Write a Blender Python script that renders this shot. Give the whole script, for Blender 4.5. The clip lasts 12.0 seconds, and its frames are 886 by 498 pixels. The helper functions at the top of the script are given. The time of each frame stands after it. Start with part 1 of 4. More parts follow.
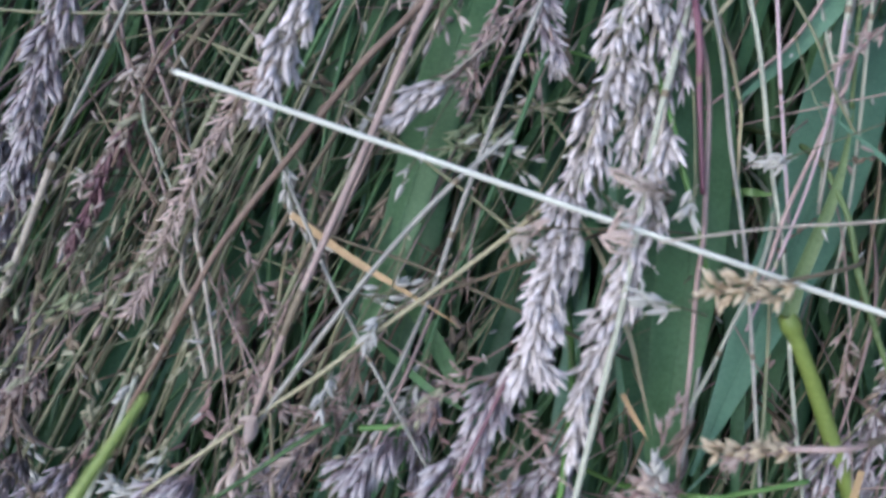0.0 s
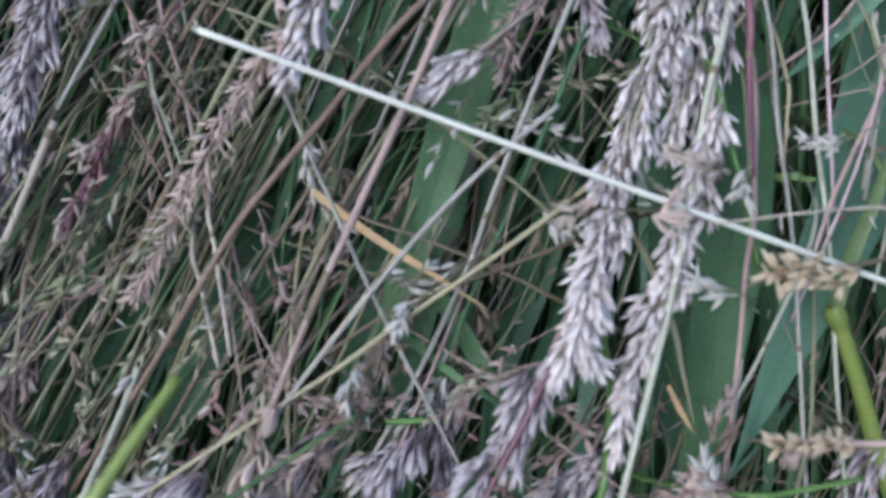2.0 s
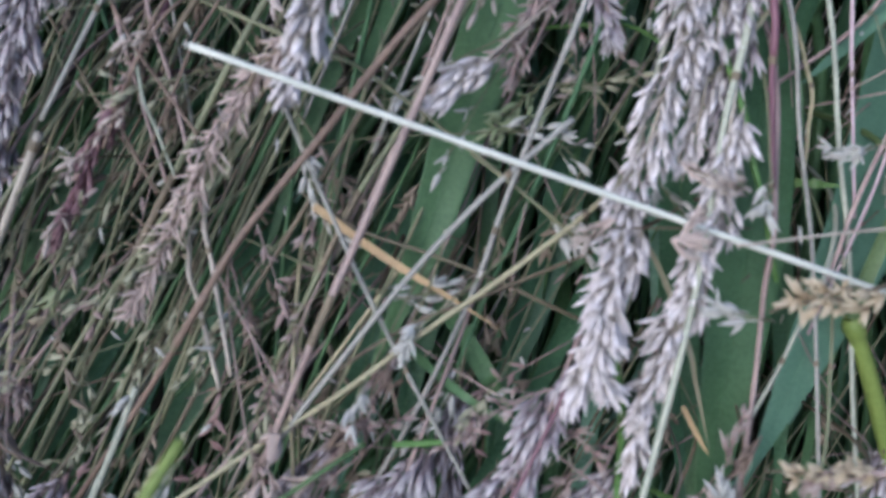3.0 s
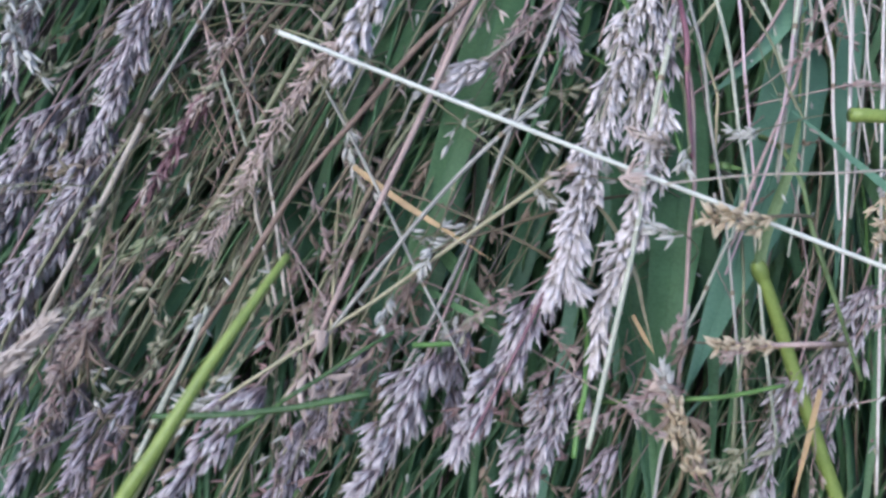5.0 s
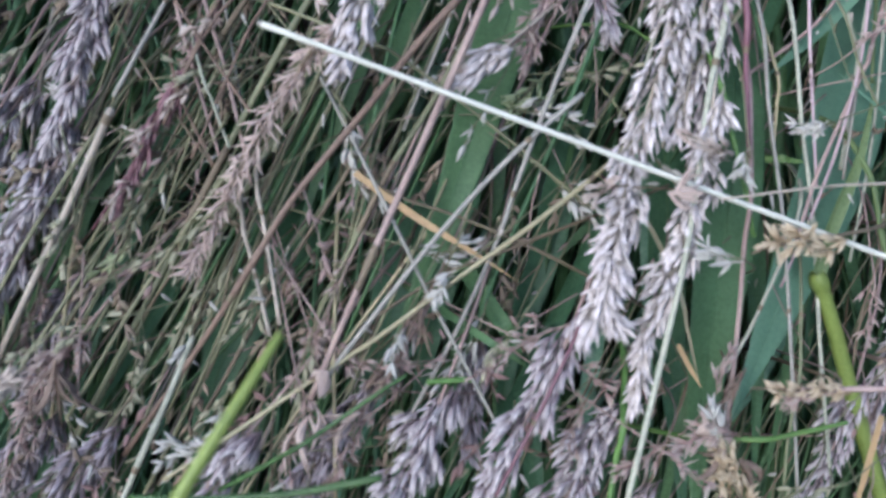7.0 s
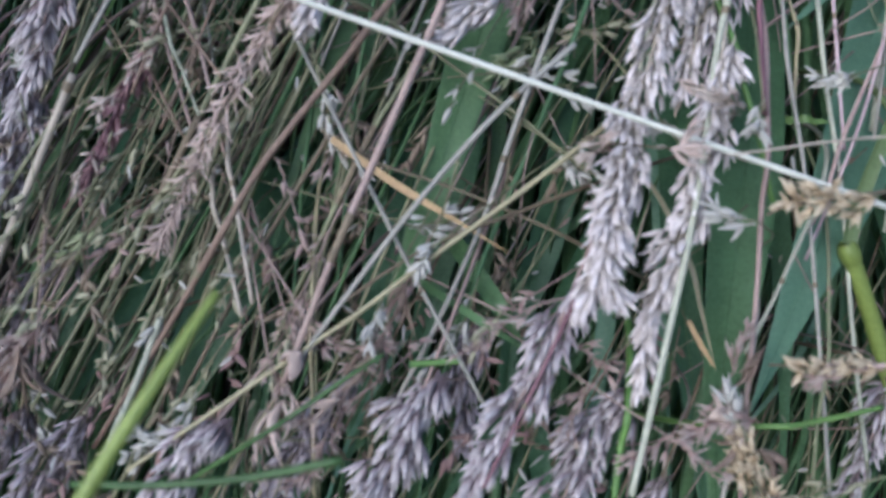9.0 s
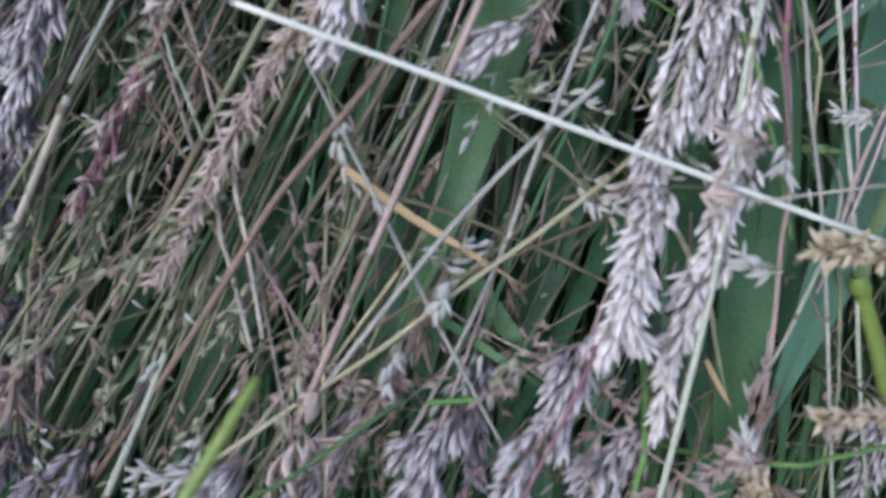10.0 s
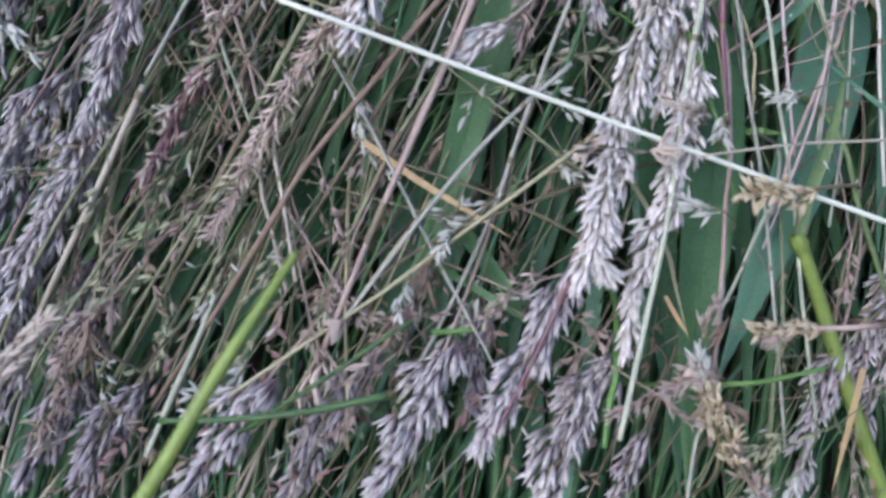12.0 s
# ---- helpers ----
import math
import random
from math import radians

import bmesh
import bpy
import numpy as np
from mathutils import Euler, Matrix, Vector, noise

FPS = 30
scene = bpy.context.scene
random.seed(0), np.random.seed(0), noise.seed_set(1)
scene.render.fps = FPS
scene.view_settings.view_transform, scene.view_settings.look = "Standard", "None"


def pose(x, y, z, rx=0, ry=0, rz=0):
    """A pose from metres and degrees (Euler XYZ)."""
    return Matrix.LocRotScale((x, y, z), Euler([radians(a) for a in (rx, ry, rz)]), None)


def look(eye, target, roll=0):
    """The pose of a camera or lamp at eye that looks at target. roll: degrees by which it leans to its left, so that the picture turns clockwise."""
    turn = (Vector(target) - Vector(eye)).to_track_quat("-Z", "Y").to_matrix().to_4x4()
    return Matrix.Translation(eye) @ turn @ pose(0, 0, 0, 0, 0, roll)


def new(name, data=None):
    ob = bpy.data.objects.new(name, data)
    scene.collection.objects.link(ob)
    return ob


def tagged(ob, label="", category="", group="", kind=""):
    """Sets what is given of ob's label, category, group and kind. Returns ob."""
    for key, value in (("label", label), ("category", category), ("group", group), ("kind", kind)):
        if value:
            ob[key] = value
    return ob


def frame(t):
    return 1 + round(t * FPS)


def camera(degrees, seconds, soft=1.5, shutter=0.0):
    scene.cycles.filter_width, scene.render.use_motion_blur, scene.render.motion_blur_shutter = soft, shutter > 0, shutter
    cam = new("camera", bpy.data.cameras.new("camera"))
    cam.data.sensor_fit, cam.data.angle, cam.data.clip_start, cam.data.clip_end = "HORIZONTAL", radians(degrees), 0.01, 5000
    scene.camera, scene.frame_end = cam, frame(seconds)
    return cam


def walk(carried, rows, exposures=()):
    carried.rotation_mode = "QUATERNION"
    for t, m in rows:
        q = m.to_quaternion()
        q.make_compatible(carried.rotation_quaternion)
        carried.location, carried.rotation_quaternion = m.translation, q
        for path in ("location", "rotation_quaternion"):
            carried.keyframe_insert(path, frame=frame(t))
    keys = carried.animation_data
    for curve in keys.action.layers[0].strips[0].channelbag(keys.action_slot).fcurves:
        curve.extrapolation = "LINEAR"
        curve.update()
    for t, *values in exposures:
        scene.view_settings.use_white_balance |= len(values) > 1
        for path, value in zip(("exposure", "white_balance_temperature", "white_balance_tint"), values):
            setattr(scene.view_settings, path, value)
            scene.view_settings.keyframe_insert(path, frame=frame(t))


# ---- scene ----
# The camera hangs close over a steep grassy bank and drifts to and fro.
cam = camera(56.2, 12.0, soft=2.9)
cam.data.dof.use_dof, cam.data.dof.focus_distance, cam.data.dof.aperture_fstop = True, 0.208, 21.0
EYE, TILT = 0.9, -30.0
ROWS = [
    (0, 7.18, 4.59, -4.63, 2.39, 1.58, -0.22),
    (0.5, -20.18, -41.87, -23.28, -5.06, 7.01, -1.37),
    (1, -25.74, -61.15, -34.44, -5.99, 9.42, -0.63),
    (1.5, -21.96, -25.36, -28.60, -5.24, 8.12, -1.37),
    (2, -5.19, 14.04, -8.55, -0.29, 2.01, -0.84),
    (2.5, -2.14, 24.68, 0.87, 0.52, -0.59, -0.84),
    (3, -8.03, 19.59, 3.40, -0.95, -1.93, -0.51),
    (3.2, -9.80, 16.06, 2.93, -1.38, -2.02, -0.07),
    (4.8, -23.88, -37.13, -41.76, -5.24, 9.56, -0.59),
    (5, -18.30, -20.46, -37.31, -3.77, 8.40, -0.75),
    (5.5, -5.60, 16.62, -18.74, -0.59, 2.49, -0.42),
    (6, -6.21, 26.14, -7.87, -0.82, -0.36, -0.14),
    (6.5, -10.38, 18.76, -6.65, -1.34, -0.01, -0.07),
    (7, -20.90, 1.02, -11.88, -3.97, 1.40, -0.23),
    (7.2, -31.24, -7.32, -18.60, -7.03, 3.77, -0.14),
    (8.8, -12.40, 7.22, -26.27, -1.48, 5.08, 0.20),
    (9, -10.36, 13.32, -19.73, -1.02, 2.72, 0.39),
    (9.5, -12.95, 20.31, -9.35, -1.88, 0.00, 0.10),
    (10, -20.72, 17.15, -3.88, -4.25, -1.46, -0.09),
    (10.5, -26.97, 8.11, -5.69, -5.64, -0.89, -0.19),
    (11, -28.16, -14.07, -23.46, -5.11, 4.45, -0.09),
    (11.5, -22.32, -19.65, -31.72, -3.42, 6.07, 0.08),
    (12, -19.30, -10.64, -29.16, -2.89, 4.70, 0.28),
]
# Stops and tint: the camera opens up a little as it draws back.
LIGHTING = [(0.0, 0.0, 14.5), (0.5, 0.14, 17), (1.0, 0.2, 18), (1.5, 0.06, 15.5), (2.2, -0.12, 14), (3.0, -0.14, 14.5), (5.0, 0.08, 15.5), (5.5, -0.06, 14), (6.0, -0.13, 14), (7.2, 0.07, 14), (9.0, -0.1, 14), (9.5, -0.14, 14), (10.0, -0.12, 14), (10.5, 0.0, 14), (11.0, 0.12, 14), (12.0, 0.05, 14)]
walk(cam, [(t, pose(0, 0, EYE, TILT, 0, 0) @ pose(x / 1000, y / 1000, z / 1000, 90 + pitch, roll, yaw)) for t, x, y, z, yaw, pitch, roll in ROWS],
     exposures=[(t, 0.79 + lift, 5050, tint + 2.0) for t, lift, tint in LIGHTING])

# ---- light: an overcast sky, brightest overhead ----
world = bpy.data.worlds.new("overcast")
scene.world = world
world.use_nodes = True
wn, wl = world.node_tree.nodes, world.node_tree.links
sky = wn.new("ShaderNodeTexSky")
sky.sky_type = "NISHITA"
sky.sun_disc = False
sky.sun_elevation, sky.sun_rotation = radians(34), radians(221)
sky.dust_density = 4.0
wl.new(sky.outputs[0], wn["Background"].inputs[0])
wn["Background"].inputs[1].default_value = 0.15
sun_data = bpy.data.lights.new("sun", "SUN")
sun_data.energy, sun_data.angle, sun_data.color = 0.9, radians(70), (1.0, 0.98, 0.96)
sun = new("sun", sun_data)
sun.matrix_world = look((-1.3, -1.5, 1.3), (0, 0, 0))


# ---- materials ----
def hue(rgb):
    return (*rgb, 1.0)


def plant_material(name, light, dark, other, rough=0.6, thin=0.25, streak=1400.0, bump=0.25, foot=None):
    """Dry or green plant matter: tone differs from piece to piece, fine streaks and a second blotchy scale. foot:
    darker base colour, bract tone plus painted-in shade.
    """
    m = bpy.data.materials.new(name)
    m.use_nodes = True
    n, l = m.node_tree.nodes, m.node_tree.links
    bsdf = n["Principled BSDF"]
    info, coord = n.new("ShaderNodeObjectInfo"), n.new("ShaderNodeTexCoord")
    isle = n.new("ShaderNodeNewGeometry")
    add = n.new("ShaderNodeMath")
    add.operation = "ADD"
    l.new(info.outputs["Random"], add.inputs[0]), l.new(isle.outputs["Random Per Island"], add.inputs[1])
    frac = n.new("ShaderNodeMath")
    frac.operation = "FRACT"
    l.new(add.outputs[0], frac.inputs[0])
    ramp = n.new("ShaderNodeValToRGB")
    ramp.color_ramp.elements[0].color, ramp.color_ramp.elements[1].color = hue(light), hue(other)
    mid = ramp.color_ramp.elements.new(0.6)
    mid.color = hue([(a + b) / 2 for a, b in zip(light, dark)])
    l.new(frac.outputs[0], ramp.inputs[0])
    fine, broad = n.new("ShaderNodeTexNoise"), n.new("ShaderNodeTexNoise")
    fine.inputs["Scale"].default_value, broad.inputs["Scale"].default_value = streak, 130.0
    fine.inputs["Detail"].default_value = 3.0
    l.new(coord.outputs["Object"], fine.inputs[0]), l.new(coord.outputs["Object"], broad.inputs[0])
    tone = n.new("ShaderNodeMix")
    tone.data_type = "RGBA"
    span = n.new("ShaderNodeMapRange")
    span.inputs[1].default_value, span.inputs[2].default_value = 0.40, 0.66
    both = n.new("ShaderNodeMath")
    both.operation = "MULTIPLY_ADD"
    both.inputs[1].default_value = 0.5
    half = n.new("ShaderNodeMath")
    half.operation = "MULTIPLY"
    half.inputs[1].default_value = 0.5
    l.new(broad.outputs[0], half.inputs[0]), l.new(fine.outputs[0], both.inputs[0]), l.new(half.outputs[0], both.inputs[2])
    l.new(both.outputs[0], span.inputs[0]), l.new(span.outputs[0], tone.inputs[0])
    l.new(ramp.outputs[0], tone.inputs[6])
    tone.inputs[7].default_value = hue(dark)
    colour = tone.outputs[2]
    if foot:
        # Darker base: partly bract colour, partly the shade between packed spikelets, put into the colour.
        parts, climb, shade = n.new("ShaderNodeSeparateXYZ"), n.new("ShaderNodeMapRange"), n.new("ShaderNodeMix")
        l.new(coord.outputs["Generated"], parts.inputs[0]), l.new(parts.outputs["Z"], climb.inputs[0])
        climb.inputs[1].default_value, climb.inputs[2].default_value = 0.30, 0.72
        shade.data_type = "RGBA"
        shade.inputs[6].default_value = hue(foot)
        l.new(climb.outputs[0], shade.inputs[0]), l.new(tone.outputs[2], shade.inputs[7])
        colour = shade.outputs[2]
    l.new(colour, bsdf.inputs["Base Color"])
    bsdf.inputs["Roughness"].default_value = rough
    bsdf.inputs["Specular IOR Level"].default_value = 0.35
    lift = n.new("ShaderNodeBump")
    lift.inputs["Strength"].default_value, lift.inputs["Distance"].default_value = bump, 0.0003
    l.new(fine.outputs[0], lift.inputs["Height"]), l.new(lift.outputs[0], bsdf.inputs["Normal"])
    if thin:
        glow, mixed = n.new("ShaderNodeBsdfTranslucent"), n.new("ShaderNodeMixShader")
        l.new(colour, glow.inputs[0])
        mixed.inputs[0].default_value = thin
        l.new(bsdf.outputs[0], mixed.inputs[1]), l.new(glow.outputs[0], mixed.inputs[2])
        l.new(mixed.outputs[0], n["Material Output"].inputs[0])
    return m


MAT = {
    "straw": plant_material("pale_straw", (0.37, 0.33, 0.25), (0.23, 0.2, 0.15), (0.32, 0.29, 0.21), 0.5, 0.0),
    "white": plant_material("bleached_straw", (0.59, 0.605, 0.495), (0.46, 0.47, 0.375), (0.55, 0.57, 0.46), 0.45, 0.0, bump=0.1),
    "tan": plant_material("tan_stem", (0.18, 0.145, 0.085), (0.09, 0.072, 0.042), (0.14, 0.125, 0.07), 0.6, 0.0),
    "olive": plant_material("olive_stem", (0.21, 0.205, 0.105), (0.1, 0.108, 0.054), (0.165, 0.19, 0.095), 0.55, 0.0),
    "pink": plant_material("pinkish_stem", (0.35, 0.265, 0.22), (0.2, 0.145, 0.118), (0.29, 0.225, 0.175), 0.5, 0.0),
    "purple": plant_material("purple_stem", (0.16, 0.075, 0.085), (0.085, 0.036, 0.046), (0.21, 0.125, 0.12), 0.5, 0.0),
    "bleached": plant_material("bleached_pale_straw", (0.5, 0.465, 0.4), (0.34, 0.31, 0.26), (0.45, 0.425, 0.36), 0.5, 0.0, bump=0.15),
    "mauve": plant_material("mauve_straw", (0.43, 0.345, 0.335), (0.29, 0.215, 0.21), (0.37, 0.3, 0.28), 0.5, 0.0),
    "rust": plant_material("reddish_brown_stem", (0.205, 0.148, 0.1), (0.11, 0.075, 0.05), (0.18, 0.13, 0.085), 0.6, 0.0),
    "grey": plant_material("weathered_stem", (0.3, 0.292, 0.235), (0.185, 0.178, 0.145), (0.26, 0.258, 0.2), 0.6, 0.0),
    "yellow": plant_material("yellow_stem", (0.38, 0.35, 0.19), (0.25, 0.22, 0.12), (0.34, 0.33, 0.19), 0.5, 0.1),
    "orange": plant_material("yellowed_leaf", (0.5, 0.36, 0.17), (0.34, 0.24, 0.11), (0.45, 0.36, 0.2), 0.5, 0.25),
    "green": plant_material("grass_green", (0.15, 0.275, 0.105), (0.085, 0.165, 0.065), (0.125, 0.245, 0.11), 0.45, 0.5),
    "deep": plant_material("deep_green_leaf", (0.115, 0.235, 0.105), (0.072, 0.155, 0.072), (0.105, 0.22, 0.11), 0.42, 0.5),
    "blue": plant_material("bluish_leaf", (0.185, 0.33, 0.2), (0.125, 0.24, 0.145), (0.17, 0.315, 0.19), 0.5, 0.5),
    "rush": plant_material("rush_green", (0.085, 0.165, 0.045), (0.042, 0.085, 0.026), (0.075, 0.145, 0.048), 0.4, 0.2),
    "bright": plant_material("fresh_green", (0.155, 0.275, 0.066), (0.085, 0.175, 0.042), (0.2, 0.28, 0.085), 0.4, 0.25),
    "culm": plant_material("yellow_green_culm", (0.235, 0.3, 0.066), (0.14, 0.19, 0.04), (0.265, 0.315, 0.085), 0.42, 0.18),
    # foot colours below also carry the dark gaps inside the heads as painted shade
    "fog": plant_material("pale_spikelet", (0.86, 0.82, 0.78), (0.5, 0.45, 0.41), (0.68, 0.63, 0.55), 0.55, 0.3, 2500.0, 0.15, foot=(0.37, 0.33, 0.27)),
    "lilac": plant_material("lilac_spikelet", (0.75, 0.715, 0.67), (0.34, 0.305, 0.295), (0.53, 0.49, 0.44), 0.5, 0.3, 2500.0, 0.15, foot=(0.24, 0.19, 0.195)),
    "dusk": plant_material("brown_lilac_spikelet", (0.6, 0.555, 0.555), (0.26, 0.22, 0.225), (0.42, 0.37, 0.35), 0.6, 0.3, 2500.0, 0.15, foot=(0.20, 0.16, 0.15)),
    "hair": plant_material("feathery_spikelet", (0.76, 0.65, 0.545), (0.43, 0.335, 0.275), (0.6, 0.495, 0.4), 0.6, 0.35, 2500.0, 0.15),
    "cream": plant_material("greenish_white_spikelet", (0.64, 0.64, 0.56), (0.37, 0.36, 0.3), (0.52, 0.53, 0.44), 0.6, 0.3, 2500.0, 0.15),
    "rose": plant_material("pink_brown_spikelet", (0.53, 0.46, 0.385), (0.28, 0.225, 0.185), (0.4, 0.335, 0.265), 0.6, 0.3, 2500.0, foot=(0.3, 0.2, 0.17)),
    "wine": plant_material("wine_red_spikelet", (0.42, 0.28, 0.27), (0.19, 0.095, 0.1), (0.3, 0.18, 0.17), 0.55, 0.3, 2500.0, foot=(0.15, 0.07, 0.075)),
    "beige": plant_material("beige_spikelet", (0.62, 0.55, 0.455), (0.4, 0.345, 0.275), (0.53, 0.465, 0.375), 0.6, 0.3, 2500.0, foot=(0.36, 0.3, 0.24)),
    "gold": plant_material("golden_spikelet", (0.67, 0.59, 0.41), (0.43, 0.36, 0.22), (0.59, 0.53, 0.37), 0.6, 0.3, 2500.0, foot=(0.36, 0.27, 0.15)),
    "russet": plant_material("brown_chaff", (0.31, 0.25, 0.165), (0.165, 0.125, 0.085), (0.27, 0.245, 0.14), 0.65, 0.25, 2500.0),
    "sage": plant_material("grey_green_straw", (0.36, 0.375, 0.27), (0.22, 0.23, 0.165), (0.31, 0.34, 0.235), 0.55, 0.0),
    "paper": plant_material("papery_beige_flake", (0.74, 0.63, 0.53), (0.5, 0.41, 0.33), (0.66, 0.57, 0.46), 0.6, 0.45, 2000.0, 0.2),
    "husk": plant_material("papery_brown_flake", (0.37, 0.29, 0.21), (0.2, 0.15, 0.11), (0.31, 0.255, 0.175), 0.6, 0.4, 2000.0, 0.2),
    "sheath": plant_material("green_leaf_sheath", (0.165, 0.23, 0.085), (0.1, 0.145, 0.05), (0.19, 0.245, 0.105), 0.45, 0.35),
    "fresh": plant_material("fresh_spikelet", (0.4, 0.46, 0.25), (0.22, 0.27, 0.12), (0.45, 0.47, 0.3), 0.5, 0.3, 2500.0),
    "seed": plant_material("greenish_spikelet", (0.44, 0.44, 0.28), (0.27, 0.26, 0.16), (0.37, 0.38, 0.25), 0.6, 0.3, 2500.0),
}
soil = plant_material("damp_soil", (0.075, 0.068, 0.055), (0.036, 0.034, 0.028), (0.06, 0.07, 0.046), 0.9, 0.0, 300.0, 1.0)

# ---- the bank: millimetres across, up the slope and out from its face ----
FACE = pose(0, 0, EYE, TILT, 0, 0) @ Matrix.Translation((0, 0.150, 0))
SOIL = -80.0  # the earth lies this far behind the front of the grass


def at(a, b, c):
    return FACE @ Vector((a / 1000, -c / 1000, b / 1000))


def smooth(points, steps):
    """A soft curve through the points."""
    p = [Vector(q) for q in points]
    if len(p) == 2:
        return [p[0].lerp(p[1], i / steps) for i in range(steps + 1)]
    p = [2 * p[0] - p[1], *p, 2 * p[-1] - p[-2]]
    out = []
    for i in range(1, len(p) - 2):
        for k in range(steps):
            u = k / steps
            out.append(0.5 * (2 * p[i] + (p[i + 1] - p[i - 1]) * u + (2 * p[i - 1] - 5 * p[i] + 4 * p[i + 1] - p[i + 2]) * u * u
                              + (3 * p[i] - p[i - 1] - 3 * p[i + 1] + p[i + 2]) * u ** 3))
    return out + [p[-2]]


def sides_of(line, i):
    """Two directions across a curve at its point i."""
    way = (line[min(i + 1, len(line) - 1)] - line[max(i - 1, 0)]).normalized()
    across = way.cross(Vector((0.0, 0.0, 1.0)))
    if across.length < 1e-4:
        across = Vector((1.0, 0.0, 0.0))
    across.normalize()
    return way, across, way.cross(across).normalized()


def tube_into(verts, faces, line, radius, taper=0.75, count=6, nodes=()):
    """A round stem along a curve of (across, up, out) points, closed at both ends, with swollen nodes."""
    start, last = len(verts), len(line) - 1
    for i, p in enumerate(line):
        _, u, v = sides_of(line, i)
        r = radius * (1 - (1 - taper) * i / last)
        if i in nodes:
            r *= 1.5
        for k in range(count):
            w = 2 * math.pi * k / count
            verts.append(p + (u * math.cos(w) + v * math.sin(w)) * r)
    for i in range(last):
        for k in range(count):
            a, b = start + i * count + k, start + i * count + (k + 1) % count
            faces.append((a, b, b + count, a + count))
    faces.append(tuple(start + k for k in reversed(range(count))))
    faces.append(tuple(start + last * count + k for k in range(count)))


def blade_into(verts, faces, line, width, fold=0.25, turn=0.0, twist=0.0, root=0.5):
    """A leaf blade: a shallow keeled strip, thicker at its midrib, tapering to a point."""
    start, last = len(verts), len(line) - 1
    for i, p in enumerate(line):
        t = i / last
        way = (line[min(i + 1, last)] - line[max(i - 1, 0)]).normalized()
        face = Vector((math.sin(turn + twist * t), 0.0, math.cos(turn + twist * t)))
        u = way.cross(face).normalized()
        v = u.cross(way).normalized()
        shape = (root + (1 - root) * min(1.0, t / 0.35)) * max(0.04, 1 - max(0.0, (t - 0.45) / 0.55) ** 1.7)
        w = width * shape / 2
        verts.extend((p - u * w + v * fold * w, p + v * 0.06, p + u * w + v * fold * w, p - v * (0.10 + 0.05 * w)))
    for i in range(last):
        for k in range(4):
            a, b = start + 4 * i + k, start + 4 * i + (k + 1) % 4
            faces.append((a, b, b + 4, a + 4))
    faces.append((start + 3, start + 2, start + 1, start))
    faces.append(tuple(start + 4 * last + k for k in range(4)))


def ribbed_into(verts, faces, line, width, fold, root):
    """A broad leaf: a nearly flat strip with shallow lengthwise ribs and a midrib, slightly wavy, with a thickness."""
    start, last, n = len(verts), len(line) - 1, 13
    for i, p in enumerate(line):
        t = i / last
        way = (line[min(i + 1, last)] - line[max(i - 1, 0)]).normalized()
        u = way.cross(Vector((0.0, 0.0, 1.0))).normalized()
        v = u.cross(way).normalized()
        w = width / 2 * (root + (1 - root) * min(1.0, t / 0.35)) * max(0.04, 1 - max(0.0, (t - 0.45) / 0.55) ** 1.7)
        for k in range(n):
            g = 2 * k / (n - 1) - 1
            lift = fold * w * abs(g) + (0.035 * w if k % 2 else -0.01 * w) + 0.35 * math.sin(t * 9 + g * 1.5) * g
            verts.append(p + u * g * w + v * lift)
        verts.append(p + u * w * 0.6 - v * 0.3)
        verts.append(p - u * w * 0.6 - v * 0.3)
    n += 2
    for i in range(last):
        for k in range(n):
            a, b = start + n * i + k, start + n * i + (k + 1) % n
            faces.append((a, b, b + n, a + n))
    faces.append(tuple(start + k for k in reversed(range(n))))
    faces.append(tuple(start + n * last + k for k in range(n)))


def mesh_of(name, verts, faces, material, place=at, soft=True, crisp=0):
    me = bpy.data.meshes.new(name)
    me.from_pydata([place(*v) if place else v for v in verts], [], faces)
    me.materials.append(material)
    if soft:
        me.shade_smooth()
    if crisp:
        me.set_sharp_from_angle(angle=radians(crisp))
    return me


def part(name, mesh, parent, label=""):
    ob = new(name, mesh)
    ob.parent = parent
    return tagged(ob, label)


def rooted(points, reach):
    """Carries a stem on past its first point, over the crest of the sward, into the earth."""
    p = [Vector(q) for q in points]
    way = p[0] - p[1]
    way = Vector((way.x, way.y, 0.0)).normalized()
    first = p[0] + way * reach * 0.45 + Vector((0, 0, (SOIL - p[0].z) * 0.22))
    end = p[0] + way * reach
    return [Vector((end.x, end.y, SOIL - 6)), first, *p]


def thing_at(name, place):
    """An empty at a thing's root, and the change from the world into its own space."""
    ob = new(name)
    ob.matrix_world = Matrix.Translation(place)
    return ob, ob.matrix_world.inverted()


